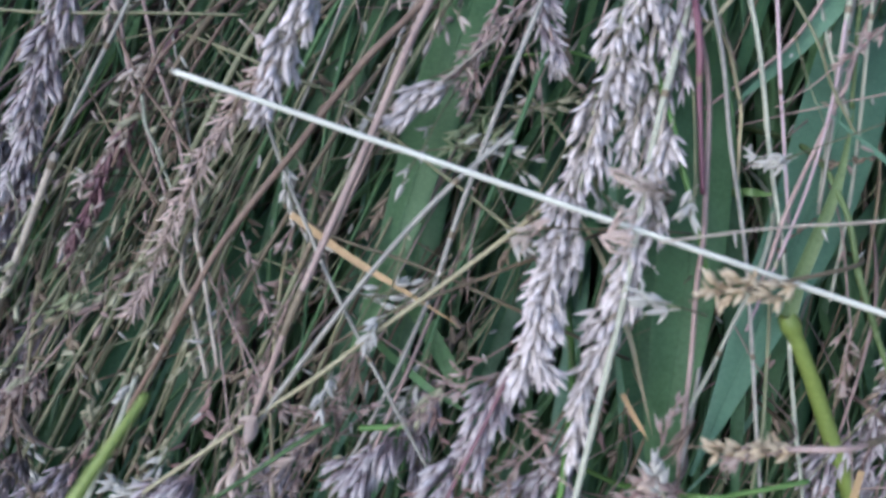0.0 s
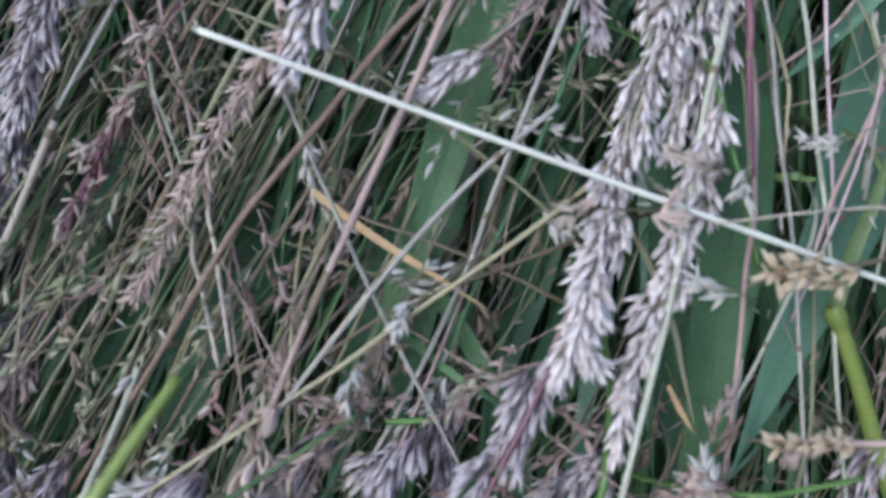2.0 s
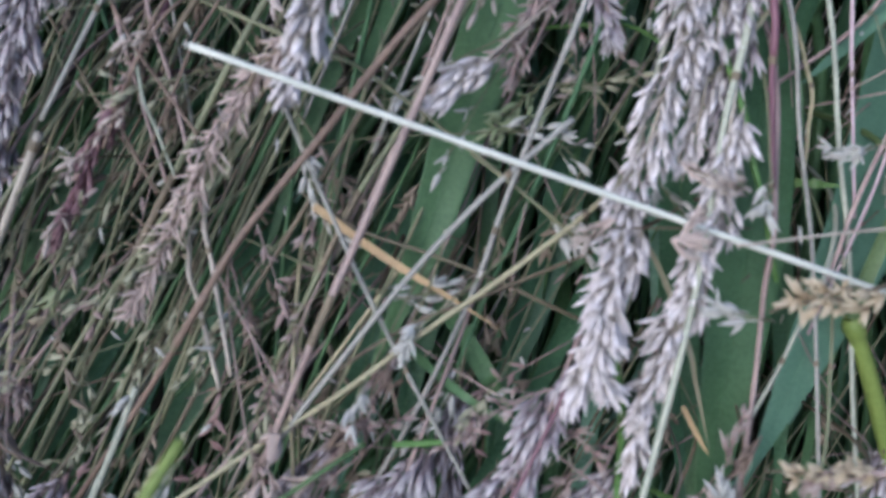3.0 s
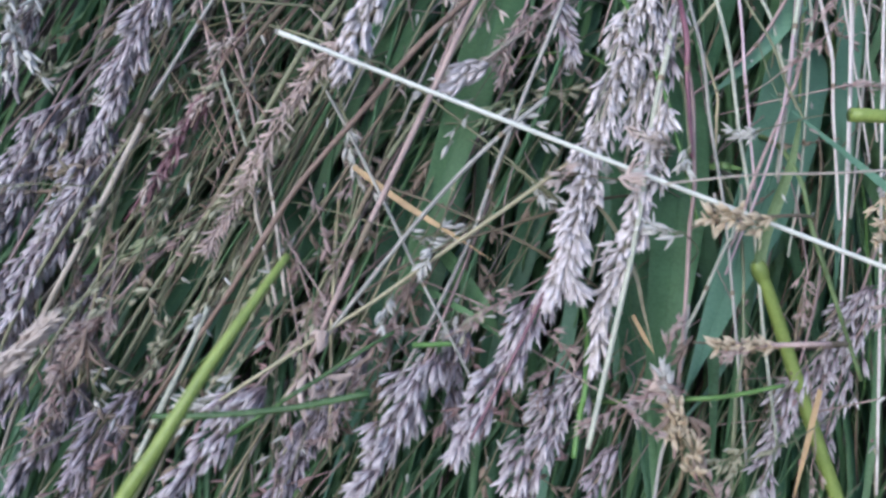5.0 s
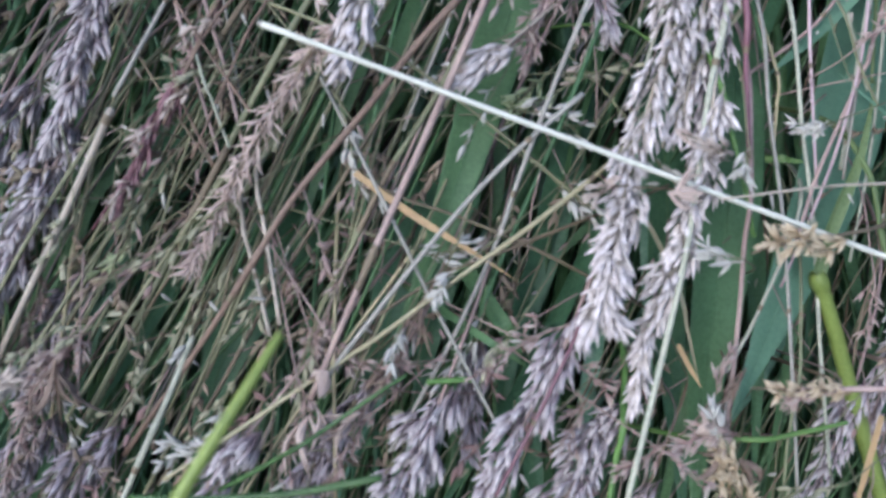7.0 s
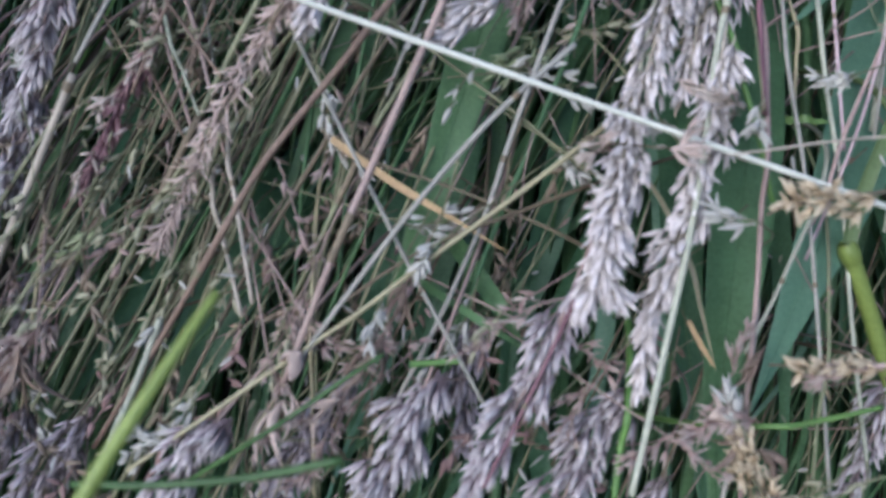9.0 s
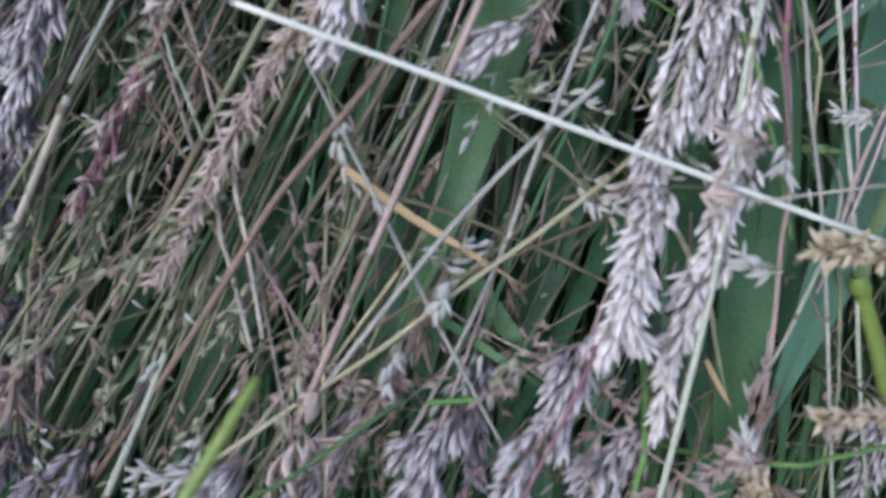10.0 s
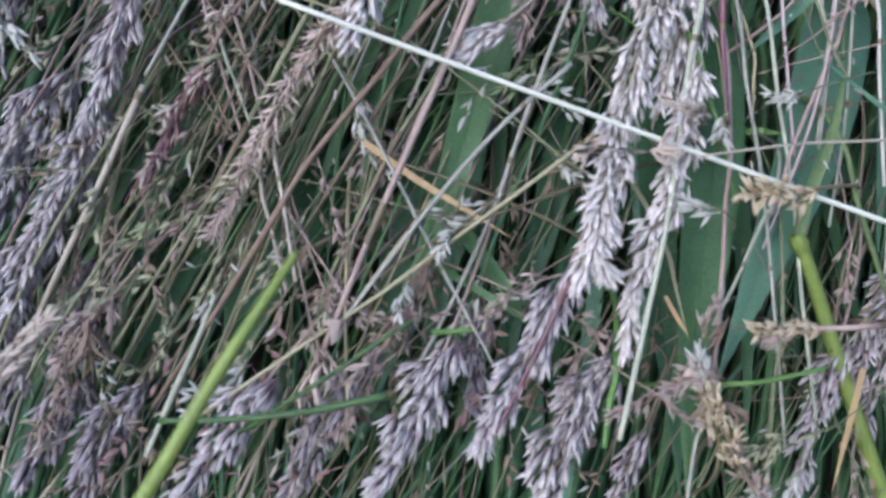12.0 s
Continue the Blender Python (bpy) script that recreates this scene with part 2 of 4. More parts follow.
def stem(kind, wide, *points, reach=75, taper=0.75, label="", joints=(), name="straw"):
    """One grass stem from its root to its tip, with the swollen joints that it shows."""
    wide *= {"tan": 0.78, "olive": 0.8, "grey": 0.9, "bleached": 0.85, "mauve": 0.9}.get(kind, 1.0)
    long = rooted(points, reach) if reach else [Vector(q) for q in points]
    line = smooth(long, 8)
    if kind in ("green", "bright", "culm", "rush", "blue", "deep"):
        name = "green_shoot"
    thing, inverse = thing_at(name, at(*line[0]))
    inside = lambda *v: inverse @ at(*v)
    verts, faces = [], []
    tube_into(verts, faces, line, wide / 2, taper, 8 if wide > 1.3 else 6)
    part("stem", mesh_of("stem", verts, faces, MAT[kind], inside), thing)
    if wide >= 0.8 and not joints and kind not in ("white", "rush", "bright", "culm"):
        joints = (0.42 + 0.4 * abs(math.sin(long[-1].x * 7.3 + long[-1].y * 3.1)),)
        if wide >= 1.15:
            k = max(2, int(joints[0] * (len(line) - 1)))
            wrap = line[max(0, k - 7):k + 1][::-1]
            verts, faces = [], []
            tube_into(verts, faces, wrap, wide / 2 * (1 - (1 - taper) * joints[0]) * 1.16, 1.06, 7)
            part("sheath", mesh_of("sheath", verts, faces, MAT[{"olive": "tan", "tan": "pink", "pink": "tan", "straw": "grey"}.get(kind, kind)], inside), thing)
    if kind == "white":
        verts, faces = [], []
        tube_into(verts, faces, [line[-1] - (line[-1] - line[-2]).normalized() * 0.5, line[-1] + (line[-1] - line[-2]).normalized() * 0.12], wide / 2 * taper * 1.1, 0.85, 8)
        part("cut_end", mesh_of("cut_end", verts, faces, MAT["grey"], inside), thing, "frayed grey cut end")
    for u in joints:
        k = max(1, min(len(line) - 2, int(u * (len(line) - 1))))
        way = (line[k + 1] - line[k]).normalized()
        r = wide / 2 * (1 - (1 - taper) * u)
        verts, faces = [], []
        ring_into(verts, faces, line[k], way, r)
        part("joint", mesh_of("joint", verts, faces, MAT["tan" if name == "straw" else kind], inside), thing)
    return tagged(thing, label or STEM_LABEL[kind], "straw" if name == "straw" else "shoot", "straws of the bank" if name == "straw" else "green shoots of the bank")


def ring_into(verts, faces, middle, way, r):
    """A short swollen joint round a stem."""
    line = [middle + way * r * k for k in (-1.6, -0.8, 0.0, 0.8, 1.6)]
    start = len(verts)
    across = way.cross(Vector((0.3, 0.2, 1.0))).normalized()
    other = way.cross(across)
    for p, g in zip(line, (0.9, 1.22, 1.3, 1.18, 0.9)):
        for k in range(7):
            w = 2 * math.pi * k / 7
            verts.append(p + (across * math.cos(w) + other * math.sin(w)) * r * g)
    for i in range(4):
        for k in range(7):
            a, b = start + i * 7 + k, start + i * 7 + (k + 1) % 7
            faces.append((a, b, b + 7, a + 7))


def blade(kind, wide, *points, reach=70, fold=0.25, turn=0.0, twist=0.0, root=0.5, label=""):
    """One leaf blade with its midrib."""
    line = smooth(rooted(points, reach) if reach else points, 8)
    thing, inverse = thing_at("grass_leaf", at(*line[0]))
    inside = lambda *v: inverse @ at(*v)
    verts, faces = [], []
    if wide > 7:
        ribbed_into(verts, faces, line, wide, fold, root)
    else:
        blade_into(verts, faces, line, wide, fold, turn, twist, root)
    leaf = part("blade", mesh_of("blade", verts, faces, MAT[kind], inside, True, 50), thing)
    if wide > 2.5:
        verts, faces = [], []
        tube_into(verts, faces, [p + Vector((0, 0, 0.05)) for p in line], 0.05 + wide * 0.018, 0.3, 5)
        part("midrib", mesh_of("midrib", verts, faces, MAT["green" if kind == "deep" else kind], inside), leaf)
    return tagged(thing, label or BLADE_LABEL[kind], "grass leaf", "grass leaves")


STEM_LABEL = {
    "rust": "thin reddish brown dried stem crossing others",
    "bleached": "upright bleached straw standing over green leaves", "mauve": "slender mauve grass stem standing over green leaves",
    "sheath": "soft yellow-green grass stem",
    "straw": "pale dry straw-coloured grass stem leaning over the bank", "white": "bleached whitish grass stem lying across the others",
    "tan": "thin brown dried grass stem in the sward", "olive": "olive-green grass stem half dried in the sward",
    "pink": "smooth pinkish grass stem leaning over the bank", "purple": "dark purplish grass stem among seed heads",
    "grey": "weathered grey grass stem among green leaves", "sage": "grey-green grass stem drying out", "yellow": "thin yellowish grass stem arching across the sward",
    "green": "thin dark green grass stem behind the straw", "rush": "smooth dark green rush-like stem", "bright": "short fresh green stem lying among dry straw",
    "culm": "thick yellow-green grass culm with a joint", "blue": "thin bluish green grass stem", "orange": "thin orange dried stem", "deep": "deep green grass stem",
}
BLADE_LABEL = {
    "sheath": "soft yellow-green leaf sheath",
    "olive": "narrow olive blade drying at its tip",
    "green": "narrow green grass blade hanging in the sward", "deep": "broad deep green leaf in shade behind stems",
    "blue": "broad bluish green grass blade with a fold", "bright": "narrow fresh green grass blade", "orange": "yellowed withered grass blade with a sharp tip",
    "culm": "yellow-green grass blade", "yellow": "pale yellowing grass blade", "tan": "withered brown grass blade", "straw": "dry straw-coloured grass blade",
}


# ---- spikelets: a few shapes of each kind, shared by all the seed heads ----
def husk_into(verts, faces, long, wide, lean, way, bend, deep=0.75):
    """One closed, grain-shaped husk that leans out from the base, keeled outward, its tip drawn to a point."""
    start = len(verts)
    rings = ((0.0, 0.30), (0.14, 0.80), (0.34, 1.0), (0.58, 0.8), (0.82, 0.36))
    ca, sa = math.cos(way), math.sin(way)
    for t, w in rings:
        out = long * (math.sin(lean) * t + bend * t * t)
        up = long * math.cos(lean) * t
        for k in range(5):
            g = 2 * math.pi * k / 5 + math.pi / 2
            px, py = math.cos(g) * wide * w / 2, math.sin(g) * wide * w * deep / 2 + out
            verts.append((px * ca - py * sa, px * sa + py * ca, up))
    out, up = long * (math.sin(lean) + bend), long * math.cos(lean)
    verts.append((-out * sa, out * ca, up))
    for i in range(4):
        for k in range(5):
            a, b = start + 5 * i + k, start + 5 * i + (k + 1) % 5
            faces.append((a, b, b + 5, a + 5))
    tip = len(verts) - 1
    for k in range(5):
        faces.append((start + 20 + k, start + 20 + (k + 1) % 5, tip))


def spikelet_meshes(name, material, long, wide, gape, husks, shapes, stalk):
    made = []
    for s in range(shapes):
        rnd = random.Random(hash_of(name) + s)
        verts, faces = [], []
        ang = rnd.uniform(0, 6.28)
        open_wide = 3.2 if s % 3 == 2 else 1.0
        for h in range(husks):
            size = long * rnd.uniform(0.82, 1.12) * (1.0 if h < 2 else 0.8)
            husk_into(verts, faces, size, wide * rnd.uniform(0.8, 1.15), gape * open_wide * rnd.uniform(0.5, 1.3), ang + h * 2 * math.pi / husks + rnd.uniform(-0.4, 0.4), rnd.uniform(-0.06, 0.1))
        start = len(verts)
        r = 0.16
        for k in range(3):
            w = 2.1 * k
            verts.append((r * math.cos(w), r * math.sin(w), 0.3))
        bow = rnd.uniform(-0.5, 0.5)
        for k in range(3):
            w = 2.1 * k
            verts.append((r * math.cos(w) + bow, r * math.sin(w) - stalk * 0.35, -stalk))
        for k in range(3):
            a, b = start + k, start + (k + 1) % 3
            faces.append((b, a, a + 3, b + 3))
        verts = [(x / 1000, y / 1000, z / 1000) for x, y, z in verts]
        made.append(mesh_of("spikelet", verts, faces, material, None))
    return made


def hash_of(text):
    return sum((i + 3) * ord(ch) for i, ch in enumerate(text))


SPIKELET = {
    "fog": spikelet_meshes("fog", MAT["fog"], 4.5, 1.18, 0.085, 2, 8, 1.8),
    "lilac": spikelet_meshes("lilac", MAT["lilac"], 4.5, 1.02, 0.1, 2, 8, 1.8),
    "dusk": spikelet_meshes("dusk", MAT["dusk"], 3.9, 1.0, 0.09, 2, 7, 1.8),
    "hair": spikelet_meshes("hair", MAT["hair"], 3.3, 0.62, 0.42, 2, 9, 1.4),
    "wine": spikelet_meshes("wine", MAT["wine"], 3.8, 0.85, 0.08, 2, 6, 1.6),
    "rose": spikelet_meshes("rose", MAT["rose"], 3.5, 0.95, 0.3, 3, 6, 1.6),
    "beige": spikelet_meshes("beige", MAT["beige"], 3.4, 1.0, 0.10, 2, 5, 2.0),
    "gold": spikelet_meshes("gold", MAT["gold"], 4.2, 1.4, 0.26, 3, 6, 1.6),
    "seed": spikelet_meshes("seed", MAT["seed"], 3.6, 1.15, 0.16, 3, 6, 1.6),
    "fresh": spikelet_meshes("fresh", MAT["fresh"], 4.0, 1.1, 0.2, 2, 5, 1.6),
    "pale": spikelet_meshes("pale", MAT["cream"], 3.8, 1.2, 0.18, 3, 6, 1.6),
}
AXIS = {"dusk": "tan", "hair": "tan", "fog": "straw", "lilac": "pink", "rose": "pink", "beige": "tan", "gold": "tan", "seed": "olive", "pale": "olive", "fresh": "olive"}
HEAD_LABEL = {
    "wine": "slim reddish purple grass seed head, tightly closed",
    "dusk": "dry brownish lilac grass seed head low in the sward", "hair": "narrow feathery seed head with fine pinkish brown spikelets",
    "fog": "dense drooping grass seed head with pale whitish spikelets", "lilac": "dense drooping grass seed head with lilac-grey spikelets",
    "rose": "narrow seed head with bristly pinkish brown spikelets", "beige": "soft beige grass seed head, dry and dense",
    "gold": "clumped golden-brown grass seed head, dry", "seed": "open sprig with small greenish grass seeds",
    "fresh": "open sprig with fresh yellow-green spikelets",
    "pale": "open sprig with small whitish grass seeds",
}


def seed_head(kind, wide, count, *points, reach=80, spread=0.32, bare=0.0, full=0.6, thick=0.9, label="", axis="", size=1.0, wild=0.1):
    """A seed head that hangs from its stem: root first, tip last. wide: its breadth; bare: the part of the way without spikelets."""
    rnd = random.Random(int(abs(points[0][0]) * 31 + abs(points[-1][1]) * 17 + count))
    thing = new("seed_head")
    long = rooted(points, reach) if reach else [Vector(q) for q in points]
    thing.matrix_world = Matrix.Translation(at(*long[0]))
    inverse = thing.matrix_world.inverted()
    verts, faces = [], []
    tube_into(verts, faces, smooth(long, 7), thick / 2, 0.4, 6)
    part("stalk", mesh_of("stalk", verts, faces, MAT[axis or AXIS[kind]], lambda *v: inverse @ at(*v)), thing)
    line = smooth(points, 12)
    turn3 = FACE.to_3x3()
    long_mm = sum((q - p).length for p, q in zip(line, line[1:]))
    lobe = max(3, int(long_mm / 6.5))
    shift = [rnd.uniform(0.06, 0.2) * (1 if j % 2 else -1) * wide for j in range(lobe + 1)]
    tilt = [Vector((rnd.gauss(0, 0.13), rnd.gauss(0, 0.1), rnd.gauss(0, 0.16))) for j in range(lobe + 1)]
    fill = [rnd.uniform(0.72, 1.12) for j in range(lobe + 1)]
    for i in range(count):
        s = (i + rnd.random()) / count
        j = min(lobe - 1, int(s * lobe + rnd.uniform(-0.2, 0.2)))
        j = max(0, j)
        inner = s * lobe - j
        s = bare + (1 - bare) * max(0.0, min(0.999, (j + 0.5 + (inner - 0.5) * 0.86) / lobe))
        x = s * (len(line) - 1)
        k = min(int(x), len(line) - 2)
        p = line[k].lerp(line[k + 1], x - k)
        way, u, v = sides_of(line, k)
        ang = i * 2.399 + rnd.uniform(-0.5, 0.5)
        radial = u * math.cos(ang) + v * math.sin(ang)
        body = (s - bare) / (1 - bare)
        lobes = fill[j] * (0.76 + 0.24 * math.sin(math.pi * max(0.0, min(1.0, inner))))
        profile = min(1.0, 0.6 + body * 2.2) * (1 - max(0.0, body - full) / (1 - full) * 0.82) * lobes
        r = wide / 2 * profile * (rnd.uniform(0.62, 1.0) if i % 4 else rnd.uniform(0.1, 0.6))
        base = p + radial * r * 0.78 - way * 3.2 + u * shift[j] * (1 - 0.7 * body)
        aim = (way + tilt[j] + radial * spread * rnd.uniform(0.3, 1.5) + Vector((rnd.gauss(0, wild), rnd.gauss(0, wild), rnd.gauss(0, wild)))).normalized()
        out = turn3 @ Vector((aim.x, -aim.z, aim.y))
        side = turn3 @ Vector((radial.x, -radial.z, radial.y))
        z = out.normalized()
        xx = side.cross(z).normalized()
        yy = z.cross(xx)
        m = Matrix((xx, yy, z)).transposed().to_4x4()
        m.translation = at(*base)
        grow = size * rnd.uniform(0.78, 1.15)
        ob = new("spikelet", rnd.choice(SPIKELET[kind]))
        ob.parent = thing
        ob.matrix_basis = inverse @ m @ Matrix.Scale(grow, 4)
    return tagged(thing, label or HEAD_LABEL[kind], "seed head", "seed heads")


def sprig(kind, count, *points, reach=60, branch=4.0, label="", axis="", thick=0.45, size=0.85):
    """An open panicle: a thin stalk with hair-thin side branches, each ending in a spikelet."""
    rnd = random.Random(int(abs(points[0][0]) * 13 + abs(points[-1][1]) * 29 + count))
    thing = new("grass_sprig")
    long = rooted(points, reach) if reach else [Vector(q) for q in points]
    thing.matrix_world = Matrix.Translation(at(*long[0]))
    inverse = thing.matrix_world.inverted()
    inside = lambda *v: inverse @ at(*v)
    mat = MAT[axis or AXIS[kind]]
    verts, faces = [], []
    tube_into(verts, faces, smooth(long, 6), thick / 2, 0.5, 5)
    part("stalk", mesh_of("stalk", verts, faces, mat, inside), thing)
    line = smooth(points, 8)
    turn3 = FACE.to_3x3()
    for i in range(count):
        x = (0.12 + 0.88 * (i + rnd.random() * 0.8) / count) * (len(line) - 1)
        k = min(int(x), len(line) - 2)
        p = line[k].lerp(line[k + 1], x - k)
        way, u, v = sides_of(line, k)
        ang = rnd.uniform(0, 2 * math.pi)
        aim = (way + (u * math.cos(ang) + v * math.sin(ang)) * rnd.uniform(0.15, 0.7)).normalized()
        tip = p + aim * branch * rnd.uniform(0.4, 1.2)
        verts, faces = [], []
        tube_into(verts, faces, [p, p.lerp(tip, 0.5) + way * 0.4, tip], 0.13, 0.7, 3)
        twig = part("branch", mesh_of("branch", verts, faces, mat, inside), thing)
        z = (turn3 @ Vector((aim.x, -aim.z, aim.y))).normalized()
        m = z.to_track_quat("Z", "Y").to_matrix().to_4x4() @ Matrix.Rotation(rnd.uniform(0, 6.28), 4, "Z")
        m.translation = at(*tip)
        ob = new("spikelet", rnd.choice(SPIKELET[kind]))
        ob.parent = twig
        ob.matrix_basis = inverse @ m @ Matrix.Scale(size * rnd.uniform(0.75, 1.15), 4)
    return tagged(thing, label or HEAD_LABEL[kind], "grass sprig", "open sprigs")


def tuft(kind, count, wide, start, end, fan=0.4, label=""):
    """A withered tuft: papery flakes that fan out from one point, each curled its own way."""
    rnd = random.Random(int(abs(start[0]) * 37 + abs(end[1]) * 19 + count))
    start, end = Vector(start), Vector(end)
    thing, inverse = thing_at("dry_tuft", at(*start))
    inside = lambda *v: inverse @ at(*v)
    way = end - start
    for i in range(count):
        turn = Matrix.Rotation(rnd.gauss(0, fan), 3, "Z")
        along = turn @ way * rnd.uniform(0.55, 1.05) + Vector((0, 0, rnd.uniform(-0.25, 0.25) * way.length))
        curl = Vector((-along.y, along.x, 0)) * rnd.uniform(-0.2, 0.2) + Vector((0, 0, rnd.uniform(0, 0.12) * way.length))
        foot = start + way * rnd.uniform(-0.1, 0.3)
        verts, faces = [], []
        blade_into(verts, faces, smooth((foot, foot + along * 0.5 + curl, foot + along), 4), wide * rnd.uniform(0.6, 1.2), rnd.uniform(0.2, 0.9), rnd.uniform(-0.9, 0.9), rnd.uniform(-1.4, 1.4), 0.45)
        part("flake", mesh_of("flake", verts, faces, MAT[kind], inside), thing)
    return tagged(thing, label or TUFT_LABEL[kind], "dry leaf", "withered tufts")


TUFT_LABEL = {"paper": "withered tuft of pale papery flakes on dry stems", "husk": "curled brown papery leaf remains among stems"}


# ---- the ground: one sheet, a steep bank that levels out above and below ----
def rise(y):
    """Height of the ground over its run: foot, 60 degree face, crest."""
    foot, slope = -0.30, math.tan(radians(60))
    face0 = FACE @ Vector((0, -SOIL / 1000, 0))
    z = face0.z + (y - face0.y) * slope
    low = 0.5 * (z + math.sqrt(z * z + 0.004))
    top = 1.45
    return top - 0.5 * ((top - low) + math.sqrt((top - low) ** 2 + 0.004))


def ground():
    ys = [-400, -120, -40, -12, -4, -1.5, -0.8, -0.5, -0.4] + [-0.34 + 0.02 * i for i in range(55)] + [0.85, 1.0, 1.4, 2.5, 5, 15, 50, 150, 400]
    xs = [-400, -120, -40, -12, -4, -1.5, -0.8, -0.5] + [-0.4 + 0.025 * i for i in range(33)] + [0.5, 0.8, 1.5, 4, 12, 40, 120, 400]
    verts, faces = [], []
    for y in ys:
        for x in xs:
            near = max(0.0, 1 - (abs(x) + abs(y - 0.15)) / 2)
            verts.append((x, y, rise(y) + near * (noise.noise((x * 25, y * 25, 3.0)) * 0.006 + noise.noise((x * 70, y * 70, 9.0)) * 0.003)))
    w = len(xs)
    for j in range(len(ys) - 1):
        for i in range(w - 1):
            a = j * w + i
            faces.append((a, a + 1, a + 1 + w, a + w))
    tagged(new("ground", mesh_of("ground", verts, faces, soil, None)), "dark damp soil of a steep grassy bank", "ground", kind="structure")


ground()


# ---- the sward behind: what nobody could count ----
def sward(name, kind, count, seed, low, high, wide, lean, label, blades=True, span=(-170, 170, -150, 150), long=(70, 130)):
    rnd = random.Random(seed)
    verts, faces = [], []
    for _ in range(count):
        a, b, c = rnd.uniform(span[0], span[1]), rnd.uniform(span[2], span[3]), rnd.uniform(low, high)
        if span[1] > 1000 and abs(a) < 400 and abs(b) < 400:
            continue
        thinned = 0.6 if 36 < a < 84 and b > 2 else 0.45 if -75 < a < -12 and b > -12 else 0.0
        if span[1] < 400 and rnd.random() < thinned:
            continue
        length, ang = rnd.uniform(*long), radians(rnd.gauss(lean, 11))
        way = Vector((-math.sin(ang), -math.cos(ang), 0.0))
        sag = rnd.uniform(-8, 8)
        p0 = Vector((a, b, SOIL - 3)) - way * length * 0.55
        p1 = Vector((a, b, c)) - way * length * 0.2 + Vector((0, 0, -8))
        p2 = Vector((a + sag * 0.3, b, c)) + way * length * 0.15
        p3 = Vector((a + sag, b, c + rnd.uniform(-14, 5))) + way * length * 0.55
        line = smooth((p0, p1, p2, p3), 4)
        if blades:
            blade_into(verts, faces, line, rnd.uniform(*wide) * (0.6 if -130 < a < -15 else 1.0), 0.3, rnd.uniform(-1.0, 1.0), rnd.uniform(-1.2, 1.2))
        else:
            tube_into(verts, faces, line, rnd.uniform(*wide) / 2, 0.7, 5)
    tagged(new(name, mesh_of(name, verts, faces, MAT[kind])), label, "grass", kind="stuff")


sward("green_sward", "green", 700, 11, -68, -34, (1.6, 4.0), 14, "dense narrow green grass blades in the shade of the bank")
sward("deep_sward", "deep", 420, 12, -72, -38, (3.0, 7.0), 10, "broad dark green blades deep in the sward")
sward("straw_sward", "tan", 60, 13, -62, -30, (0.5, 1.0), 26, "fine brown dried stems deep in the sward", False)
sward("olive_sward", "olive", 130, 14, -60, -28, (0.5, 1.0), 24, "fine olive stems standing behind the seed heads", False)
sward("outer_sward", "green", 1500, 15, -72, -34, (2.0, 5.0), 12, "green grass covering the rest of the bank", True, (-420, 420, -420, 420), (90, 180))
sward("outer_straw", "straw", 400, 16, -60, -28, (0.8, 1.4), 22, "dry straw standing over the rest of the bank", False, (-420, 420, -420, 420), (90, 180))


sward("far_sward", "green", 5200, 17, -70, -20, (4.0, 9.0), 10, "rough green grass covering the bank to both sides", True, (-1500, 1500, -900, 560), (120, 260))
sward("far_straw", "straw", 1500, 18, -60, -10, (1.0, 1.8), 18, "dry straw standing over the bank to both sides", False, (-1500, 1500, -900, 560), (120, 260))


